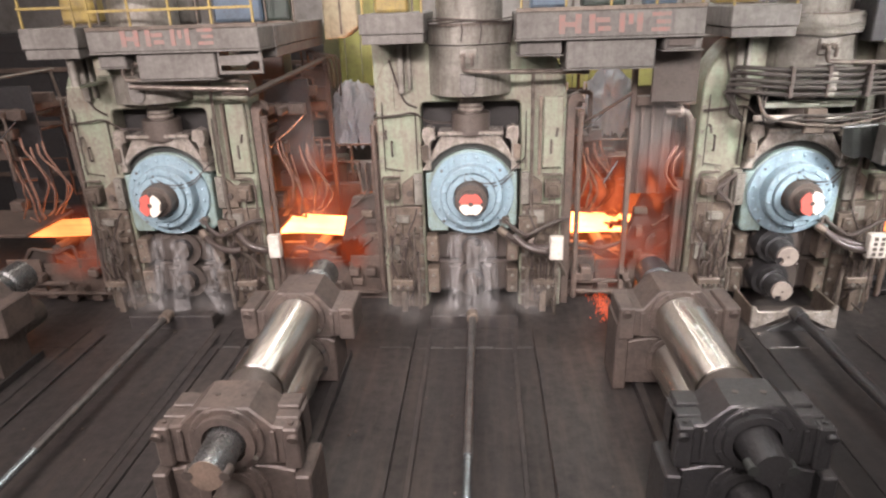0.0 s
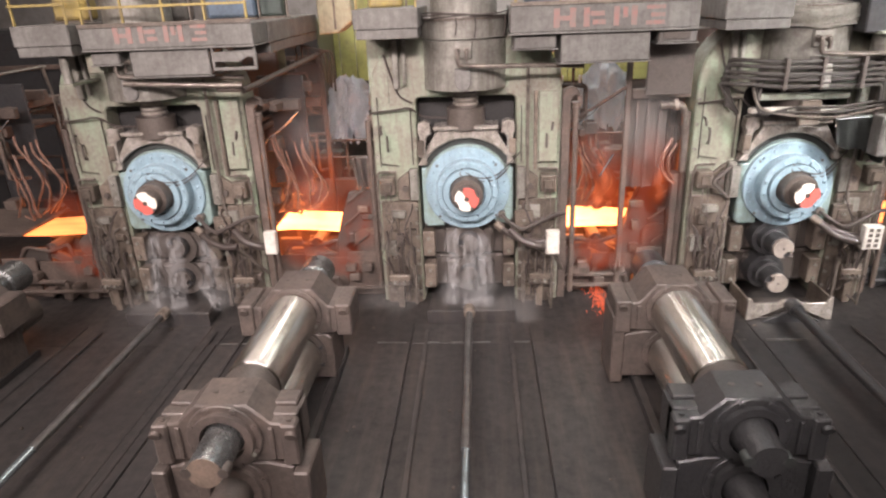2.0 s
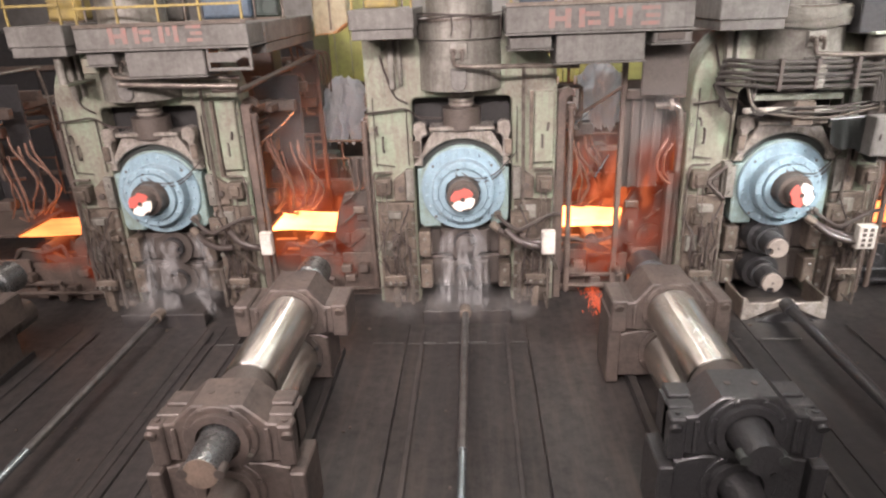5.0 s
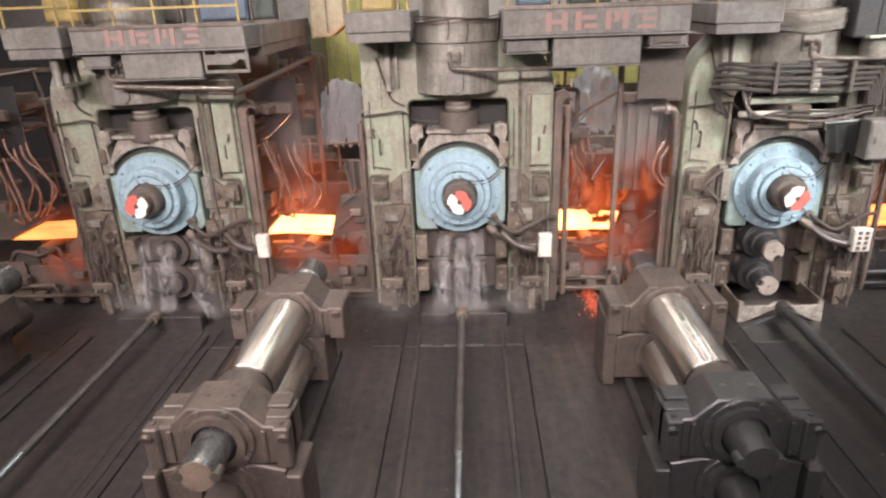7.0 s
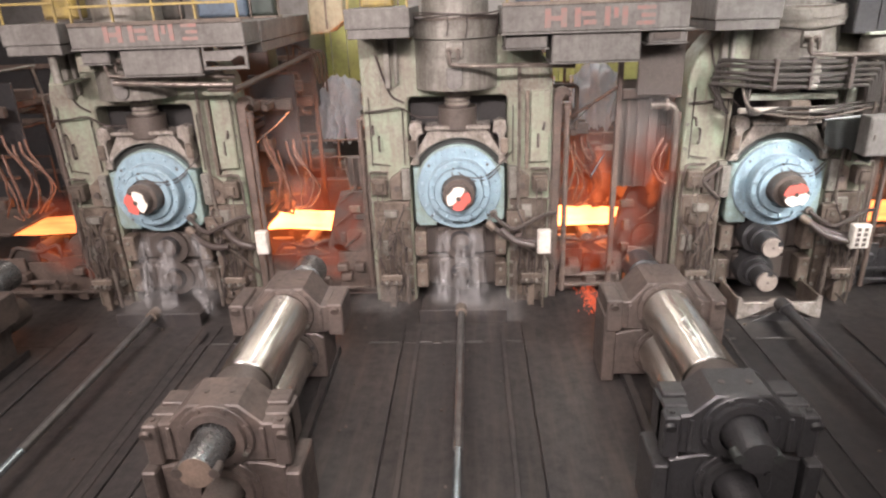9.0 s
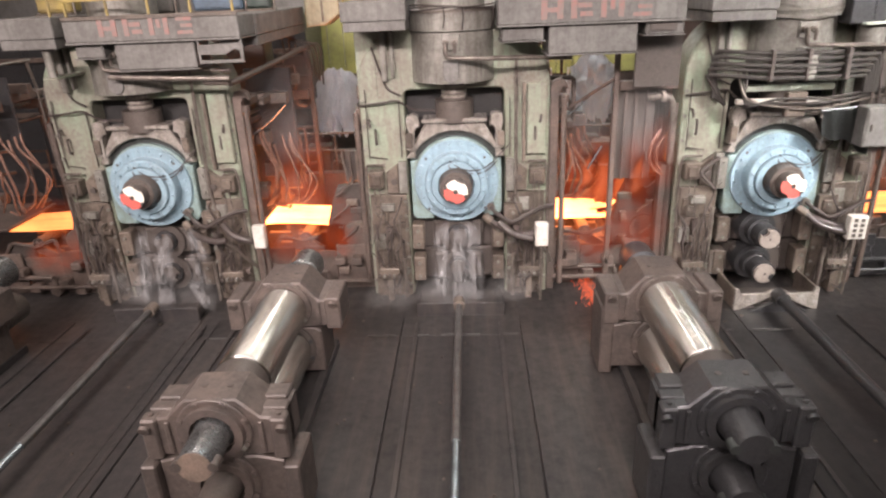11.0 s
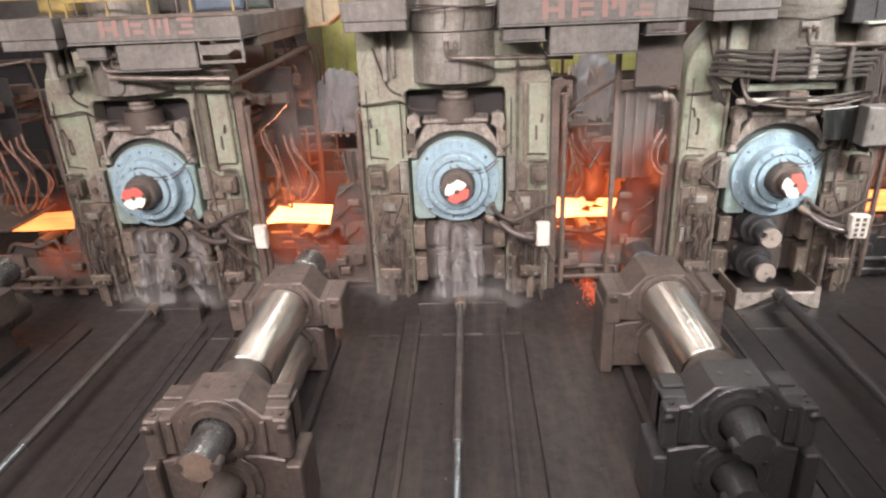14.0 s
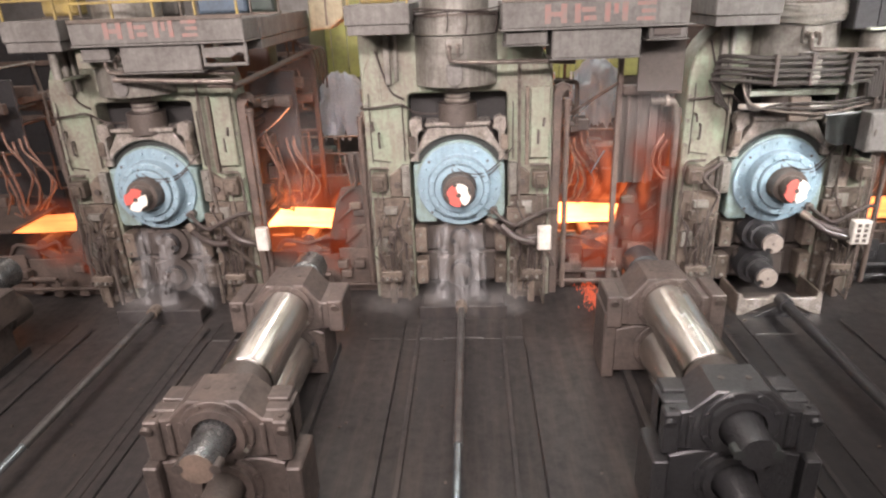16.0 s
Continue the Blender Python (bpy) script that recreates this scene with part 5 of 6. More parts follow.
for i in range(5):
    # Grey sleeves stand in for the column of glints on the pipes.
    part("pipe_end", cyl(B(), (0.0, -0.6, 3.87 + 0.075 * i), (0.1 + 0.02 * (i % 2), -0.6, 3.87 + 0.075 * i), 0.037, 10), GREYSTEEL, t)
    part("elbow", bent(B(), [(0.55, -0.6, 3.86 + 0.08 * i), (0.95 + 0.04 * i, -0.5, 3.86 + 0.08 * i), (0.98 + 0.04 * i, -0.48, 3.6)], 0.03, 8), BLACKPIPE, t)

# Dark box added to hide the housing's bright shoulder.
t = thing("upper_cabinet", (6.55, -0.5, 4.62), "dark box added to hide the bright shoulder above the last stand", "cabinet")
part("case", box(B(), -0.5, 1.1, 0, 0.5, 0, 0.9, 0.02), OIL_SHADE, t)
part("door", box(B(), -0.16, 0.44, -0.015, -0.001, 0.05, 0.85, 0.006), OIL_SHADE, t)
part("door", box(B(), 0.46, 1.06, -0.015, -0.001, 0.05, 0.85, 0.006), OIL_SHADE, t)
part("bracket", box(B(), -0.15, 1.0, 0.3, 0.61, -0.08, -0.004, 0.01), DARK, t)

t = thing("cable_bundle", (0.0, 0.28, 5.02), "dark loose cables slung round the cylinder lid", "cables")
for i in range(4):
    r = 0.74 + 0.02 * i
    line = [(r * math.sin(radians(d)), -r * math.cos(radians(d)), 0.03 + 0.022 * i + 0.025 * math.sin(radians(3 * d + 70 * i))) for d in range(-75, 76, 15)]
    part("cable", tube(B(), line, 0.014), HOSE, t)
for d in (-62, -8, 14, 58):
    x, y = 0.78 * math.sin(radians(d)), -0.78 * math.cos(radians(d))
    part("drop", tube(B(), [(x, y, 0.06), (x + 0.01, y - 0.02, -0.08), (x - 0.015, y + 0.0, -0.22 - 0.05 * (d > 0))], 0.011, 6), HOSE, t)

# canvas wrapped round the last cylinder's flange, and the small tank beside it
t = thing("canvas_wrap", (5.5, 0.28, 4.7), "wrinkled pale canvas wrapped round the cylinder flange", "canvas cover")
bm = B()
rings = []
for j in range(13):
    v = j / 12
    ring = []
    for i in range(72):
        a = 2 * math.pi * i / 72
        r = 0.765 + 0.03 * math.sin(math.pi * v) + 0.035 * noise.noise(Vector((3 * math.cos(a), 3 * math.sin(a), 9 * v)))
        ring.append(bm.verts.new((r * math.cos(a), r * math.sin(a), 0.03 + 0.31 * v + 0.02 * math.sin(5 * a))))
    rings.append(ring)
for ra, rb in zip(rings, rings[1:]):
    for i in range(72):
        bm.faces.new((ra[i], ra[(i + 1) % 72], rb[(i + 1) % 72], rb[i]))
bmesh.ops.solidify(bm, geom=list(bm.faces), thickness=0.012)
part("cloth", bm, CANVAS, t)
t = thing("oil_tank", (6.5, -0.32, 4.3), "small grey oil tank under a pale green lid", "tank")
part("body", cyl(B(), (0, 0, 0), (0, 0, 0.3), 0.2, 28), GREYSTEEL, t)
part("lid", prism(B(), [(-0.26, 0.31), (-0.26, 0.345), (0.34, 0.36), (0.34, 0.325)], -0.3, 0.25, 0.006), PALEGREEN, t)
part("bracket", box(B(), -0.3, 0.3, -0.1, 0.25, -0.07, -0.004, 0.01), DARK, t)

# terminal boxes on their conduits
for x, z, y, w in ((-3.49, 1.22, -0.6, 0.105), (1.46, 1.14, -0.6, 0.115), (6.78, 1.13, -0.6, 0.15)):
    t = thing("junction_box", (x, y, z), "off-white electrical box on a conduit beside the stand", "junction box", "junction boxes")
    part("case", box(B(), -w, w, 0, 0.14, 0, 0.42, 0.012), WHITEBOX, t)
    part("door", box(B(), -w + 0.02, w - 0.02, -0.012, -0.001, 0.02, 0.40, 0.005), WHITEBOX, t)
    part("conduit", bent(B(), [(0, 0.07, 0.0), (0, 0.07, -z + 0.1), (0.0, 0.75, -z + 0.1)], 0.02), PIPE, t)
    if x > 5:
        rnd = random.Random(int(x * 10))
        for i in range(4):
            for j in range(2):
                part("window", box(B(), -w * 0.62 + j * w * 0.75, -w * 0.62 + j * w * 0.75 + w * 0.42, -0.02, -0.0125, 0.05 + i * 0.09, 0.11 + i * 0.09, 0), DARK, t)
    bm = B()
    tube(bm, [(-0.72, 0.3, 0.36), (-0.5, 0.15, 0.2), (-0.2, 0.1, 0.12), (-w, 0.07, 0.14)], 0.06, 12)
    part("cable_hose", bm, HOSE, t)

# big spray hose under each chock
for sx in STANDS:
    t = thing("spray_hose", (sx, 0, 0), "thick black spray hose under the chock", "hose", "spray hoses")
    bm = B()
    tube(bm, [(0.55, -0.1, 1.5), (0.8, -0.3, 1.38), (1.1, -0.4, 1.3), (1.35, -0.42, 1.32)], 0.055, 12)
    part("hose", bm, HOSE, t)
    bm = B()
    cyl(bm, (0.5, -0.06, 1.54), (0.62, -0.16, 1.46), 0.075, 14)
    part("coupling", bm, GRIME, t)
    bm = B()
    tube(bm, [(1.3, -0.38, 1.28), (1.45, -0.3, 1.1), (1.6, -0.2, 0.85), (1.7, 0, 0.6)], 0.03)
    part("tail", bm, PIPE, t)

# triangular lifting link beside the downstream chock
t = thing("chock_keeper", (4.42, -0.06, 2.2), "steel keeper plate with a triangular link", "keeper plate")
part("plate", box(B(), 0.1, 0.25, -0.05, 0.05, -0.26, 0.3, 0.015), GREYSTEEL, t)
bm = B()
bent(bm, [(0.1, -0.03, 0.3), (-0.22, -0.05, 0.04), (0.08, -0.03, -0.26)], 0.035, 8)
part("link", bm, DARK, t)
for z in (-0.17, 0.2):
    shared("bolt", BOLT, t, 0.175, -0.05, z)

# equipment standing on the decks
rnd = random.Random(21)
for i, (x, y, w, h, m, lab, nm, cat) in enumerate((
        (-6.65, 0.4, 0.3, 0.8, YELLOW, "yellow painted pump cabinet on the deck", "pump_cabinet", "cabinet"),
        (-6.25, 1.2, 0.18, 0.9, DKGREEN, "dark green valve cabinet on the deck", "valve_cabinet", "cabinet"),
        (-5.35, 0.9, 0.5, 0.7, SLAB, "grey covered motor on the deck", "motor_cover", "motor"),
        (-4.2, 1.3, 0.45, 0.6, FARBLUE, "blue hydraulic unit on the deck", "hydraulic_unit", "hydraulic unit"),
        (-3.55, 1.5, 0.25, 0.7, DKGREEN, "dark green valve stand on the deck", "valve_stand", "valve stand"),
        (-1.3, 0.5, 0.28, 0.7, YELLOW, "yellow cabinet behind the rail", "pump_cabinet", "cabinet"),
        (1.3, 0.4, 0.3, 0.55, FARBLUE, "blue hydraulic unit on the deck", "hydraulic_unit", "hydraulic unit"),
        (2.2, 0.45, 0.35, 0.5, DKGREEN, "dark green valve stand on the deck", "valve_stand", "valve stand"),
        (3.1, 0.4, 0.25, 0.6, FARBLUE, "blue hydraulic unit on the deck", "hydraulic_unit", "hydraulic unit"),
        (4.3, 0.4, 0.35, 0.6, YELLOW, "yellow cabinet on the deck", "pump_cabinet", "cabinet"))):
    z = 5.2 if i not in (3, 4, 2) else 5.12
    t = thing(nm, (x, y, z), lab, cat)
    part("body", box(B(), -w, w, -0.15, 0.2, 0.03, h, 0.03), m, t)
    part("base", box(B(), -w - 0.03, w + 0.03, -0.18, 0.22, -0.1, 0.028, 0.01), GRIME, t)
    part("door", box(B(), -w + 0.04, w - 0.04, -0.17, -0.152, 0.08, h - 0.06, 0.008), m, t)
    bm = B()
    bent(bm, [(w - 0.05, -0.2, 0.5), (w + 0.08, -0.2, 0.5), (w + 0.08, -0.2, -0.05)], 0.02)
    part("pipe", bm, PIPE, t)

# black hose box, added to cover the bright shoulder, and grey box beside the last stand
t = thing("hose_cabinet", (6.95, -0.3, 2.78), "black box with looped hoses, added to darken beside the stand", "cabinet")
part("case", box(B(), -0.42, 1.1, 0, 0.35, 0, 1.75, 0.03), DARK, t)
for i in range(6):
    part("hose", tube(B(), [(-0.36 + 0.13 * i, -0.04, 1.7), (-0.38 + 0.14 * i, -0.12, 1.2 - 0.05 * i), (-0.3 + 0.1 * i, -0.14, 0.7), (-0.42 + 0.2 * i, -0.05, 0.2 + 0.05 * (i % 3))], 0.02), (PIPE, HOSE, SHAFT)[i % 3], t)
part("bracket", box(B(), -0.45, 1.12, -0.03, 0.0, 1.3, 1.38, 0.008), PIPE, t)
t = thing("grey_cabinet", (6.74, -0.8, 2.78), "light grey electrical cabinet on a bracket", "cabinet")
part("case", box(B(), -0.32, 0.4, 0, 0.3, 0, 0.62, 0.015), SLAB, t)
part("door", box(B(), -0.29, 0.37, -0.014, -0.001, 0.03, 0.59, 0.006), SLAB, t)
part("handle", box(B(), -0.24, -0.2, -0.03, -0.0145, 0.26, 0.36, 0.004), DARK, t)
part("bracket", box(B(), -0.05, 0.1, 0.301, 0.5, 0.2, 0.4, 0.01), DARK, t)

# loose dark hose loop and hanging curtain beside the last stand
t = thing("rubber_curtain", (6.3, -0.47, 2.6), "limp black rubber curtain hung beside the stand", "curtain")
bm = B()
cols = []
for i in range(25):
    u = i / 24
    foot = 0.36 - 0.34 * u - 0.05 * math.sin(9 * u)
    cols.append([bm.verts.new((-0.36 + 0.78 * u, 0.03 * math.sin(17 * u + 2 * v), foot + (0.72 + 0.05 * u - foot) * v)) for v in (0, 0.25, 0.5, 0.75, 1)])
for ca, cb in zip(cols, cols[1:]):
    for k in range(4):
        bm.faces.new((ca[k], cb[k], cb[k + 1], ca[k + 1]))
bmesh.ops.solidify(bm, geom=list(bm.faces), thickness=0.015)
part("sheet", bm, RUBBER, t)
part("bar", cyl(B(), (-0.42, 0.0, 0.72), (0.5, 0.0, 0.78), 0.03, 8), RUBBER, t)
for x in (-0.3, 0.35):
    part("hanger", box(B(), x - 0.02, x + 0.02, 0.0, 0.4, 0.72, 0.76, 0.004), BLACKPIPE, t)

# guard frame and pipes in the bay before the last stand
t = thing("bay_guard", (2.75, 0.2, -0.05), "rust-brown guard frame with ribbed panel beside the stand", "guard frame")
part("post", box(B(), -0.03, 0.06, 0, 0.1, 0, 4.75, 0.012), RUSTY, t)
part("beam", box(B(), 0.07, 1.05, 0, 0.12, 3.68, 3.84, 0.012), RUSTY, t)
part("panel", box(B(), 0.07, 0.72, 0.14, 0.18, 2.1, 3.67, 0.01), DARK, t)
for x in (0.18, 0.36, 0.56):
    part("rib", box(B(), x, x + 0.05, 0.09, 0.139, 2.1, 3.67, 0.008), CHOCK, t)
part("elbow_pipe", bent(B(), [(0.55, 0.0, 3.56), (0.95, -0.02, 3.58), (1.0, -0.02, 3.2), (1.0, -0.02, 2.4)], 0.06, 12), PIPE, t)
part("elbow_band", cyl(B(), (0.78, -0.01, 3.57), (0.84, -0.012, 3.575), 0.1, 16), ENDFACE, t)
part("lower_duct", box(B(), 0.86, 1.1, 0.0, 0.2, 0.05, 2.38, 0.02), RUSTY, t)
part("hose", tube(B(), [(0.8, -0.05, 3.0), (0.66, -0.08, 2.75), (0.64, -0.08, 2.5), (0.78, -0.06, 2.28), (0.9, -0.04, 2.2)], 0.03), REDPIPE, t)
part("hose", tube(B(), [(0.88, -0.05, 2.9), (0.75, -0.1, 2.7), (0.76, -0.1, 2.45), (0.86, -0.06, 2.3)], 0.024), REDPIPE, t)
part("stay", bent(B(), [(-0.02, -0.02, 3.9), (-0.9, 0.9, 3.1)], 0.03, 8), RUSTY, t)
part("hook_rod", bent(B(), [(-0.42, -0.05, 2.35), (-0.34, -0.05, 2.5), (-0.2, -0.05, 2.75)], 0.014, 6), PISTON, t)

# ---------- floor plates ----------
def floor_plates():
    f = thing("floor", (0, 0, 0), "dark oily steel floor plates with long joints", "floor", kind="structure")
    xs = [-12.0, -9.3, -7.0, -4.64, -4.3, -0.98, 1.04, 4.1, 4.75, 7.4, 9.0, 12.0]
    ys = [-1.62, -7.4, -10.4]
    rnd = random.Random(9)
    for a, b in zip(xs, xs[1:]):
        for c, d in zip(ys, ys[1:]):
            bm = B()
            top = rnd.uniform(-0.012, 0.008)
            box(bm, a + 0.012, b - 0.012, d + 0.008, c - 0.008, -0.045, top, 0.006)
            part("floor_plate", bm, FLOORSHADE if a >= 4.1 else FLOOR, f, smooth=False)
    for a, b in zip(xs, xs[1:]):
        bm = B()
        box(bm, a + 0.01, b - 0.01, -1.6, -0.9, -0.048, rnd.uniform(-0.035, -0.02), 0.006)
        part("floor_plate", bm, FLOORSHADE if a >= 4.1 else FLOOR, f, smooth=False)


floor_plates()
# Broken grey strips stand in for the dashed glints on the seam.
for x0, x1 in ((-4.25, -3.6), (-1.55, -1.05), (-0.7, -0.5), (-0.3, 0.35), (0.75, 1.0), (4.3, 4.5), (4.82, 5.45), (-3.4, -3.2)):
    single("edge_strip", box(B(), x0, x1, -1.618, -1.604, -0.05, 0.012, 0.003), DULLROD, (0, 0, 0), "grey strip standing in for glints along the floor seam", "edge strip", "worn plate edges")


def floor_rail(x, h, w):
    r = single("floor_rail", box(B(), -w, w, -10.4, -1.2, 0, h, 0.006), FLOOR, (x, 0, 0.009), "dark steel guide rail on the floor plates", "rail", "floor rails")
    return r


for x in (-4.48, -3.9, -0.72, 0.7, 4.35, 6.4, -6.6):
    floor_rail(x, 0.018, 0.03)

rnd = random.Random(77)
bm = B()
for i in range(60):
    x, y, s = rnd.uniform(-7, 7), rnd.uniform(-6.5, -1.0), rnd.uniform(0.006, 0.018)
    box(bm, x - s, x + s * rnd.uniform(0.5, 3), y - s, y + s, 0.0, 0.012 + s * 0.4, 0)
single("scale_flakes", bm, GRIME, (0, 0, 0.0), "loose flakes of mill scale on the floor", "debris", kind="stuff")


# ---------- water and steam ----------
def sheet(bm, layer, x0, x1, y, z0, z1, rnd, nx=8, nz=18, wave=0.05):
    grid = []
    ph = rnd.uniform(0, 9)
    for i in range(nx + 1):
        row = []
        for j in range(nz + 1):
            u, v = i / nx, j / nz
            fall = 1 - v
            x = x0 + (x1 - x0) * u + 0.12 * (u - 0.5) * fall + 0.25 * (x0 + x1) * fall
            p = bm.verts.new((x, y - 0.16 * fall + wave * math.sin(u * 7 + ph + 3 * v), z0 + (z1 - z0) * v))
            edge = max(0.0, min(1.0, 3.5 * min(u, 1 - u))) * max(0.0, min(1.0, 3 * v)) * max(0.0, min(1.0, 5 * (1 - v)))
            p[layer] = edge
            row.append(p)
        grid.append(row)
    for a, b in zip(grid, grid[1:]):
        for k in range(nz):
            bm.faces.new((a[k], a[k + 1], b[k + 1], b[k]))


def water_piece(loc, x0, x1, y, z0, z1, seed):
    rnd = random.Random(seed)
    bm = B()
    layer = bm.verts.layers.float.new("thinning")
    sheet(bm, layer, x0, x1, y, z0, z1, rnd)
    sheet(bm, layer, x0 + 0.04, x1 - 0.05, y + 0.06, z0, z1, rnd)
    return single("water_stream", bm, WATER, loc, "white cooling water pouring down below the chock", "water", "falling water")


WATERS = []
for sx, spans in ((-5.5, ((-0.38, -0.08), (-0.1, 0.3), (0.5, 0.75))), (0.0, ((-0.4, -0.1), (-0.14, 0.16), (0.04, 0.38)))):
    for k, (a, b) in enumerate(spans):
        for j, (z0, z1) in enumerate(((0.85, 1.5), (0.42, 1.1), (0.1, 0.7))):
            y = -0.3 - 0.1 * j - 0.03 * k
            WATERS.append((water_piece((sx, y, 0), a, b, 0, z0, z1, 100 * k + 10 * j + int(sx)), sx, y, k, j))


def puff(loc, w, h, seed, label="thin steam drifting above the hot strip", name="steam_puff", material=None, category="steam", group="steam puffs", taper=0.0):
    rnd = random.Random(seed)
    bm = B()
    layer = bm.verts.layers.float.new("thinning")
    for s in range(2):
        n = 16
        grid = []
        for i in range(n + 1):
            row = []
            for j in range(n + 1):
                u, v = 2 * i / n - 1, 2 * j / n - 1
                p = bm.verts.new((u * w, 0.12 * s + 0.2 * noise.noise(Vector((u * 1.5, v * 1.5, seed + s))), v * h))
                e = u / max(0.12, 1 - taper * (v + 1) / 2)
                p[layer] = max(0.0, 1 - e * e - v * v - 0.7 * max(0.0, noise.noise(Vector((u * 2.1, v * 2.1, seed * 3 + s))))) ** (1.2 + 1.3 * taper)
                row.append(p)
            grid.append(row)
        for a, b in zip(grid, grid[1:]):
            for k in range(n):
                if sum(v[layer] for v in (a[k], a[k + 1], b[k + 1], b[k])) > 0.12:
                    bm.faces.new((a[k], a[k + 1], b[k + 1], b[k]))
    bmesh.ops.delete(bm, geom=[v for v in bm.verts if not v.link_faces], context="VERTS")
    return single(name, bm, material or STEAM, loc, label, category, group)


PUFFS = []
for loc, w, h in (((-3.2, 1.0, 1.7), 0.7, 0.6), ((-3.2, 0.5, 0.8), 0.5, 0.4),
                  ((2.55, 0.9, 1.6), 0.6, 0.55), ((2.5, 0.4, 0.75), 0.5, 0.4),
                  ((-5.6, -0.95, 0.5), 0.75, 0.45), ((0.05, -0.95, 0.45), 0.75, 0.45), ((-4.7, -0.6, 0.45), 0.5, 0.4), ((0.9, -0.9, 0.4), 0.5, 0.35),
                  ((-1.3, -0.8, 0.35), 0.6, 0.35)):
    PUFFS.append((puff(loc, w, h, len(PUFFS) + 1, "thin steam drifting round the hot strip" if loc[1] > 0 else "thin steam drifting at the foot of the stand"), loc))


for loc, w, h in (((2.65, 0.7, 2.1), 0.36, 0.6), ((2.45, 0.75, 1.95), 0.26, 0.45), ((3.32, 0.1, 2.15), 0.26, 0.5), ((-2.3, 0.9, 1.5), 0.26, 0.36)):
    PUFFS.append((puff(loc, w, h, len(PUFFS) + 1, "small orange flame licking at the strip guide", "flame", FLAME, "flame", "flames", 0.85), loc))
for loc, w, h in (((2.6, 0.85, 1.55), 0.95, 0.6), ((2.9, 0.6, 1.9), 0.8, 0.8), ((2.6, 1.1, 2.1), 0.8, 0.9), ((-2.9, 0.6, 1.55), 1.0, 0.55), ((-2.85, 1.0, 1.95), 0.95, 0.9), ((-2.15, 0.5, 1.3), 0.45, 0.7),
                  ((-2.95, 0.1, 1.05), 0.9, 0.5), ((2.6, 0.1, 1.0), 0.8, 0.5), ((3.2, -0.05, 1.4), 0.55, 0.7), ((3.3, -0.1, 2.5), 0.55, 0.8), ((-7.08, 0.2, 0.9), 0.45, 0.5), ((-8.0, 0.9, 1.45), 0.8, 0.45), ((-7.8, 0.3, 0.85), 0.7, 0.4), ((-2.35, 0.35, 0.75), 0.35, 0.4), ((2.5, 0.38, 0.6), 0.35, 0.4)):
    PUFFS.append((puff(loc, w, h, len(PUFFS) + 1, "thin haze round the strip, its red light put in as a glow", "red_vapour", STRIP_GLOW, "vapour", "red vapour"), loc))
for loc, w, h in (((3.2, -0.2, 3.3), 0.7, 0.8), ((2.6, 0.6, 3.0), 0.7, 0.9), ((-3.0, 0.8, 3.1), 0.8, 0.8)):
    PUFFS.append((puff(loc, w, h, len(PUFFS) + 1, "pale haze hanging between two stands", "steam_puff", HAZE), loc))

# Glowing flecks stand in for the strip's red reflection.
rnd = random.Random(31)
bm = B()
for i in range(300):
    x, y, z, s = 2.44 + rnd.gauss(0, 0.085), -0.1 + rnd.gauss(0, 0.34), 0.0, rnd.uniform(0.002, 0.008)
    box(bm, x - s, x + s, y - s, y + 2 * s, z - 0.03, z + s, 0)
single("hot_scale", bm, REFLECT_GLOW, (0, 0, 0.0), "glowing red flecks put on the floor for the strip's reflection", "scale", kind="stuff")

t = thing("ladder", (2.35, 4.3, -0.05), "blue-grey steel ladder behind the mill", "ladder")
for x in (-0.2, 0.2):
    part("stile", box(B(), x - 0.025, x + 0.025, 0, 0.05, 0, 3.6, 0.006), BLUEGREY, t)
for i in range(11):
    part("rung", cyl(B(), (-0.18, 0.025, 0.3 + 0.3 * i), (0.18, 0.025, 0.3 + 0.3 * i), 0.018, 8), BLUEGREY, t)

t = thing("deck_post", (-6.42, -0.6, 4.3), "short grey post under the walkway deck", "post")
part("tube", cyl(B(), (0, 0, -0.02), (0, 0, 0.43), 0.07, 14), GREYSTEEL, t)
part("foot_plate", box(B(), -0.12, 0.12, -0.1, 0.75, -0.06, -0.022, 0.008), GREEN, t)
t = thing("green_bracket", (-5.98, -0.5, 4.42), "green steel bracket under the deck edge", "bracket")
part("plate", box(B(), -0.14, 0.12, 0, 0.64, 0, 0.25, 0.015), GREEN, t)
part("gusset", prism(B(), [(0.13, 0.0), (0.13, 0.22), (0.75, 0.12), (0.75, 0.04)], 0.1, 0.14, 0.005), GREEN, t)

# Filler plate placed to fit the camera's view, squaring the rounded shoulder.
t = thing("deck_column", (-1.3, 0.16, 3.6), "pale green plate filling out the housing's left shoulder", "column")
part("plate", box(B(), -0.34, 0.3, 0, 0.3, 0, 1.19, 0.015), GREEN, t)
part("stiffener", box(B(), -0.05, 0.0, -0.06, -0.002, 0.1, 1.19, 0.008), GREEN, t)

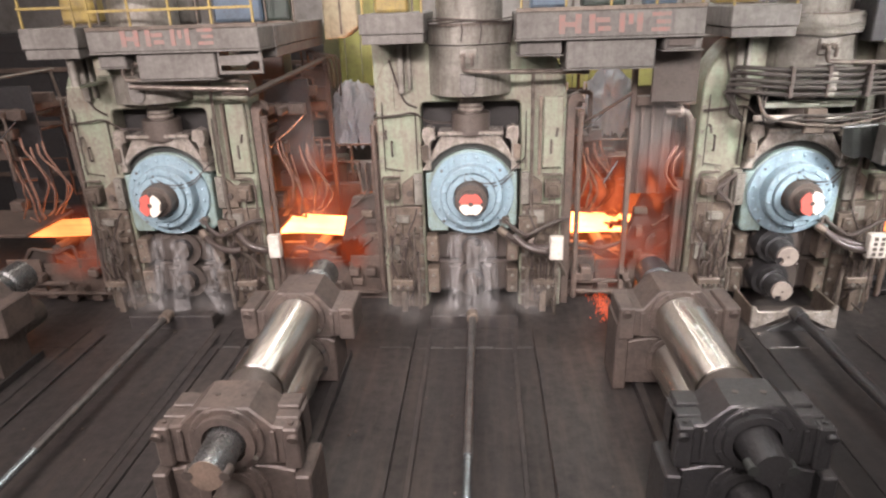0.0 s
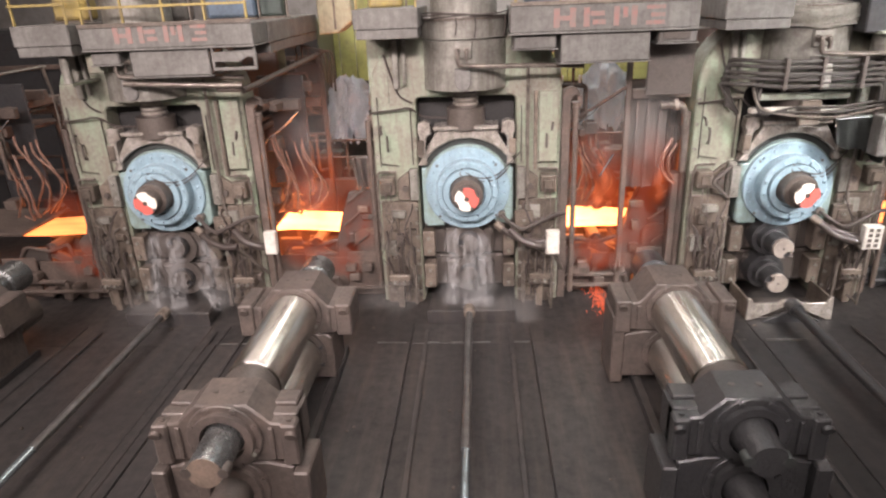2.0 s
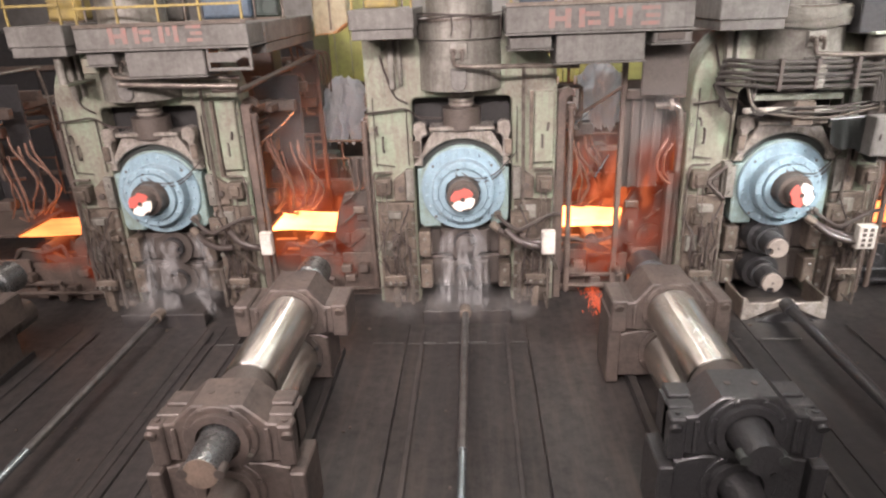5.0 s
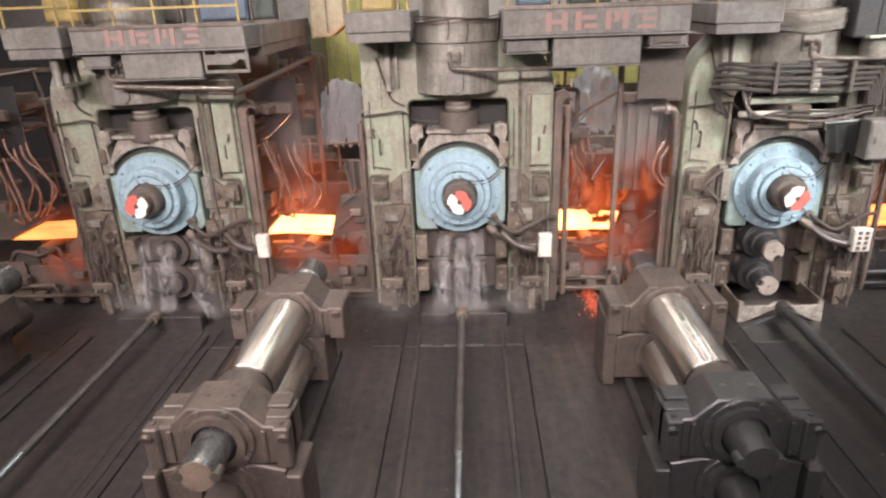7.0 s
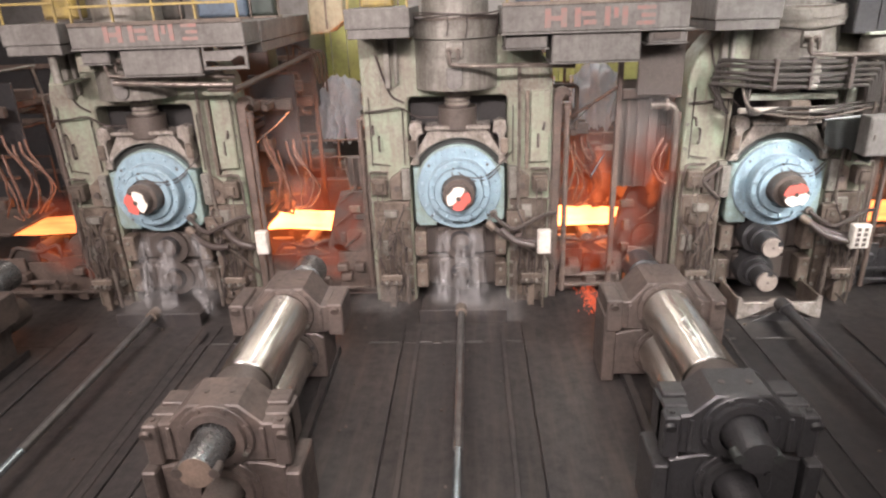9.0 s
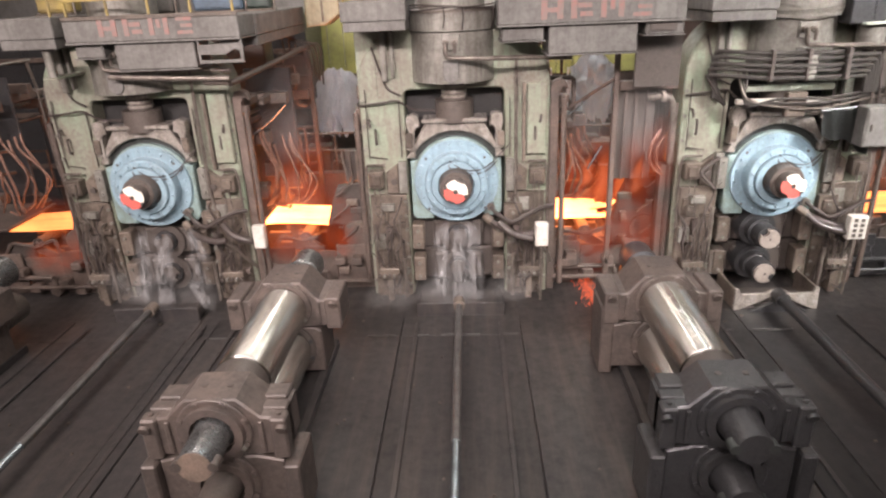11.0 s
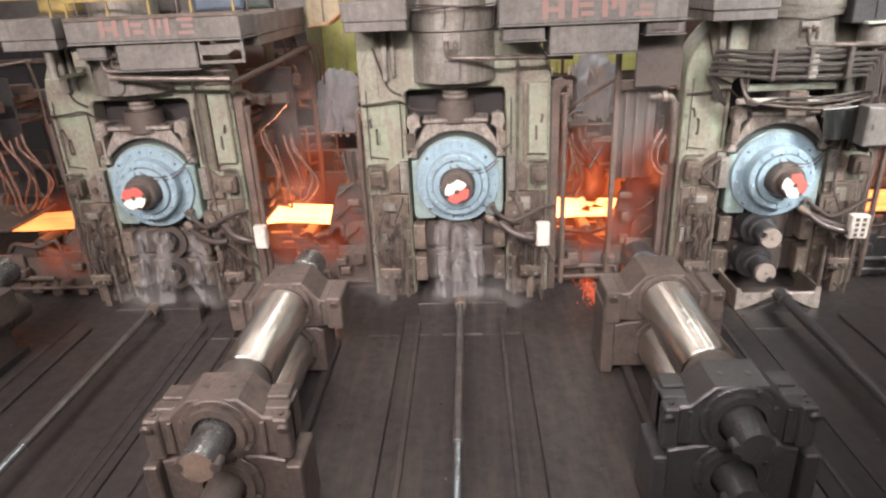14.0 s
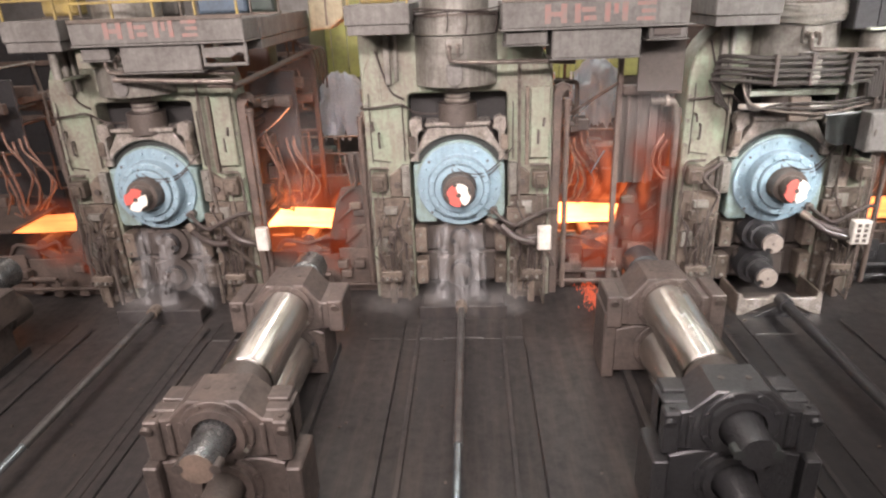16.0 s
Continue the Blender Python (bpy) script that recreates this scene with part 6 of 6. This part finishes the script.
# small pipework in front of the lower columns
for sx in STANDS:
    for s in (-1, 1):
        rnd = random.Random(int(sx * 7) + s)
        t = thing("valve_manifold", (sx + s * 1.28, -0.2, 0.0), "grimy valve manifold and thin pipes at the stand foot", "valve manifold", "valve manifolds")
        part("block", box(B(), -0.2, 0.2, -0.05, 0.22, 0.4, 0.62, 0.02), GRIME, t)
        part("bracket", box(B(), -0.06, 0.06, 0.0, 0.2, -0.05, 0.4, 0.01), GRIME, t)
        for i in range(5):
            x = -0.18 + 0.09 * i
            part("valve", cyl(B(), (x, -0.06, 0.5), (x, -0.14, 0.5), 0.028, 10), GREYSTEEL if i % 2 else DARK, t)
            part("pipe", bent(B(), [(x, 0.0, 0.6), (x, 0.0, 0.8 + 0.06 * i), (x + rnd.uniform(-0.2, 0.2), 0.02, 0.95 + 0.05 * i), (x + rnd.uniform(-0.2, 0.2), 0.05, 1.3 + rnd.uniform(0, 0.5))], 0.011, 6), PIPE if i % 2 else HOSE, t)


# ---------- movement ----------
TURNS = (
    ((0, 0.6, 1, 1.5, 2, 2.5, 3, 3.5, 4, 6.3, 6.5, 7, 7.5, 8, 8.5, 9, 11.3, 12, 14, 16), (100, 180, 238, 320, 400, 475, 552, 635, 715, 1075, 1110, 1193, 1275, 1352, 1430, 1512, 1883, 1997, 2330, 2662)),
    ((0, 0.8, 1.5, 2, 2.5, 3, 3.5, 4, 6.3, 6.5, 7, 7.5, 8, 8.5, 9, 11.3, 12, 14, 16), (180, 352, 500, 602, 708, 815, 922, 1028, 1525, 1570, 1680, 1790, 1897, 2004, 2112, 2610, 2765, 3215, 3672)),
    ((0, 0.3, 0.6, 0.8, 1.2, 1.5, 2, 2.5, 3, 3.5, 4, 6.3, 6.5, 7, 7.5, 8, 8.5, 9, 11.3, 12, 14, 16), (80, 165, 262, 320, 438, 522, 668, 800, 945, 1086, 1230, 1885, 1945, 2105, 2250, 2395, 2535, 2688, 3368, 3578, 4195, 4777)),
)


def motions():
    times = [round(0.1 * i, 1) for i in range(161)]
    for ob, sx, dz, (ts, angles) in zip(SHAFTS, STANDS, RISE, TURNS):
        walk(ob, [(t, pose(sx, 0, 2.22 + dz, 0, float(np.interp(t, ts, angles)), 0)) for t in times])
    for i, (ob, sx, y, z) in enumerate(WROLLS):
        ts, angles = TURNS[i // 2]
        sign = -1 if i % 2 == 0 else 1
        walk(ob, [(t, pose(sx, y, z, 0, 40 + sign * 2.0 * float(np.interp(t, ts, angles)), 0)) for t in times])
    walk(STRIP, [(t, pose(0, 1.6, 1.1 + 0.008 * math.sin(5.1 * t) + 0.005 * math.sin(11.3 * t))) for t in times[::2]])
    for ob, sx, y, k, j in WATERS:
        period, drop = 0.4, 0.16
        rows = []
        for t in times:
            ph = (t / period + 0.37 * k + 0.29 * j) % 1.0
            rows.append((t, pose(sx + 0.02 * math.sin(7 * t + k), y, 0.08 - drop * ph)))
        walk(ob, rows)
    for i, (ob, (x, y, z)) in enumerate(PUFFS):
        walk(ob, [(t, pose(x + 0.12 * math.sin(1.1 * t + i), y, z + 0.14 * math.sin(1.7 * t + 2 * i), 0, 14 * math.sin(0.9 * t + i), 0)) for t in times[::3]] + [(16.0, pose(x + 0.12 * math.sin(17.6 + i), y, z + 0.14 * math.sin(27.2 + 2 * i), 0, 14 * math.sin(14.4 + i), 0))])


motions()
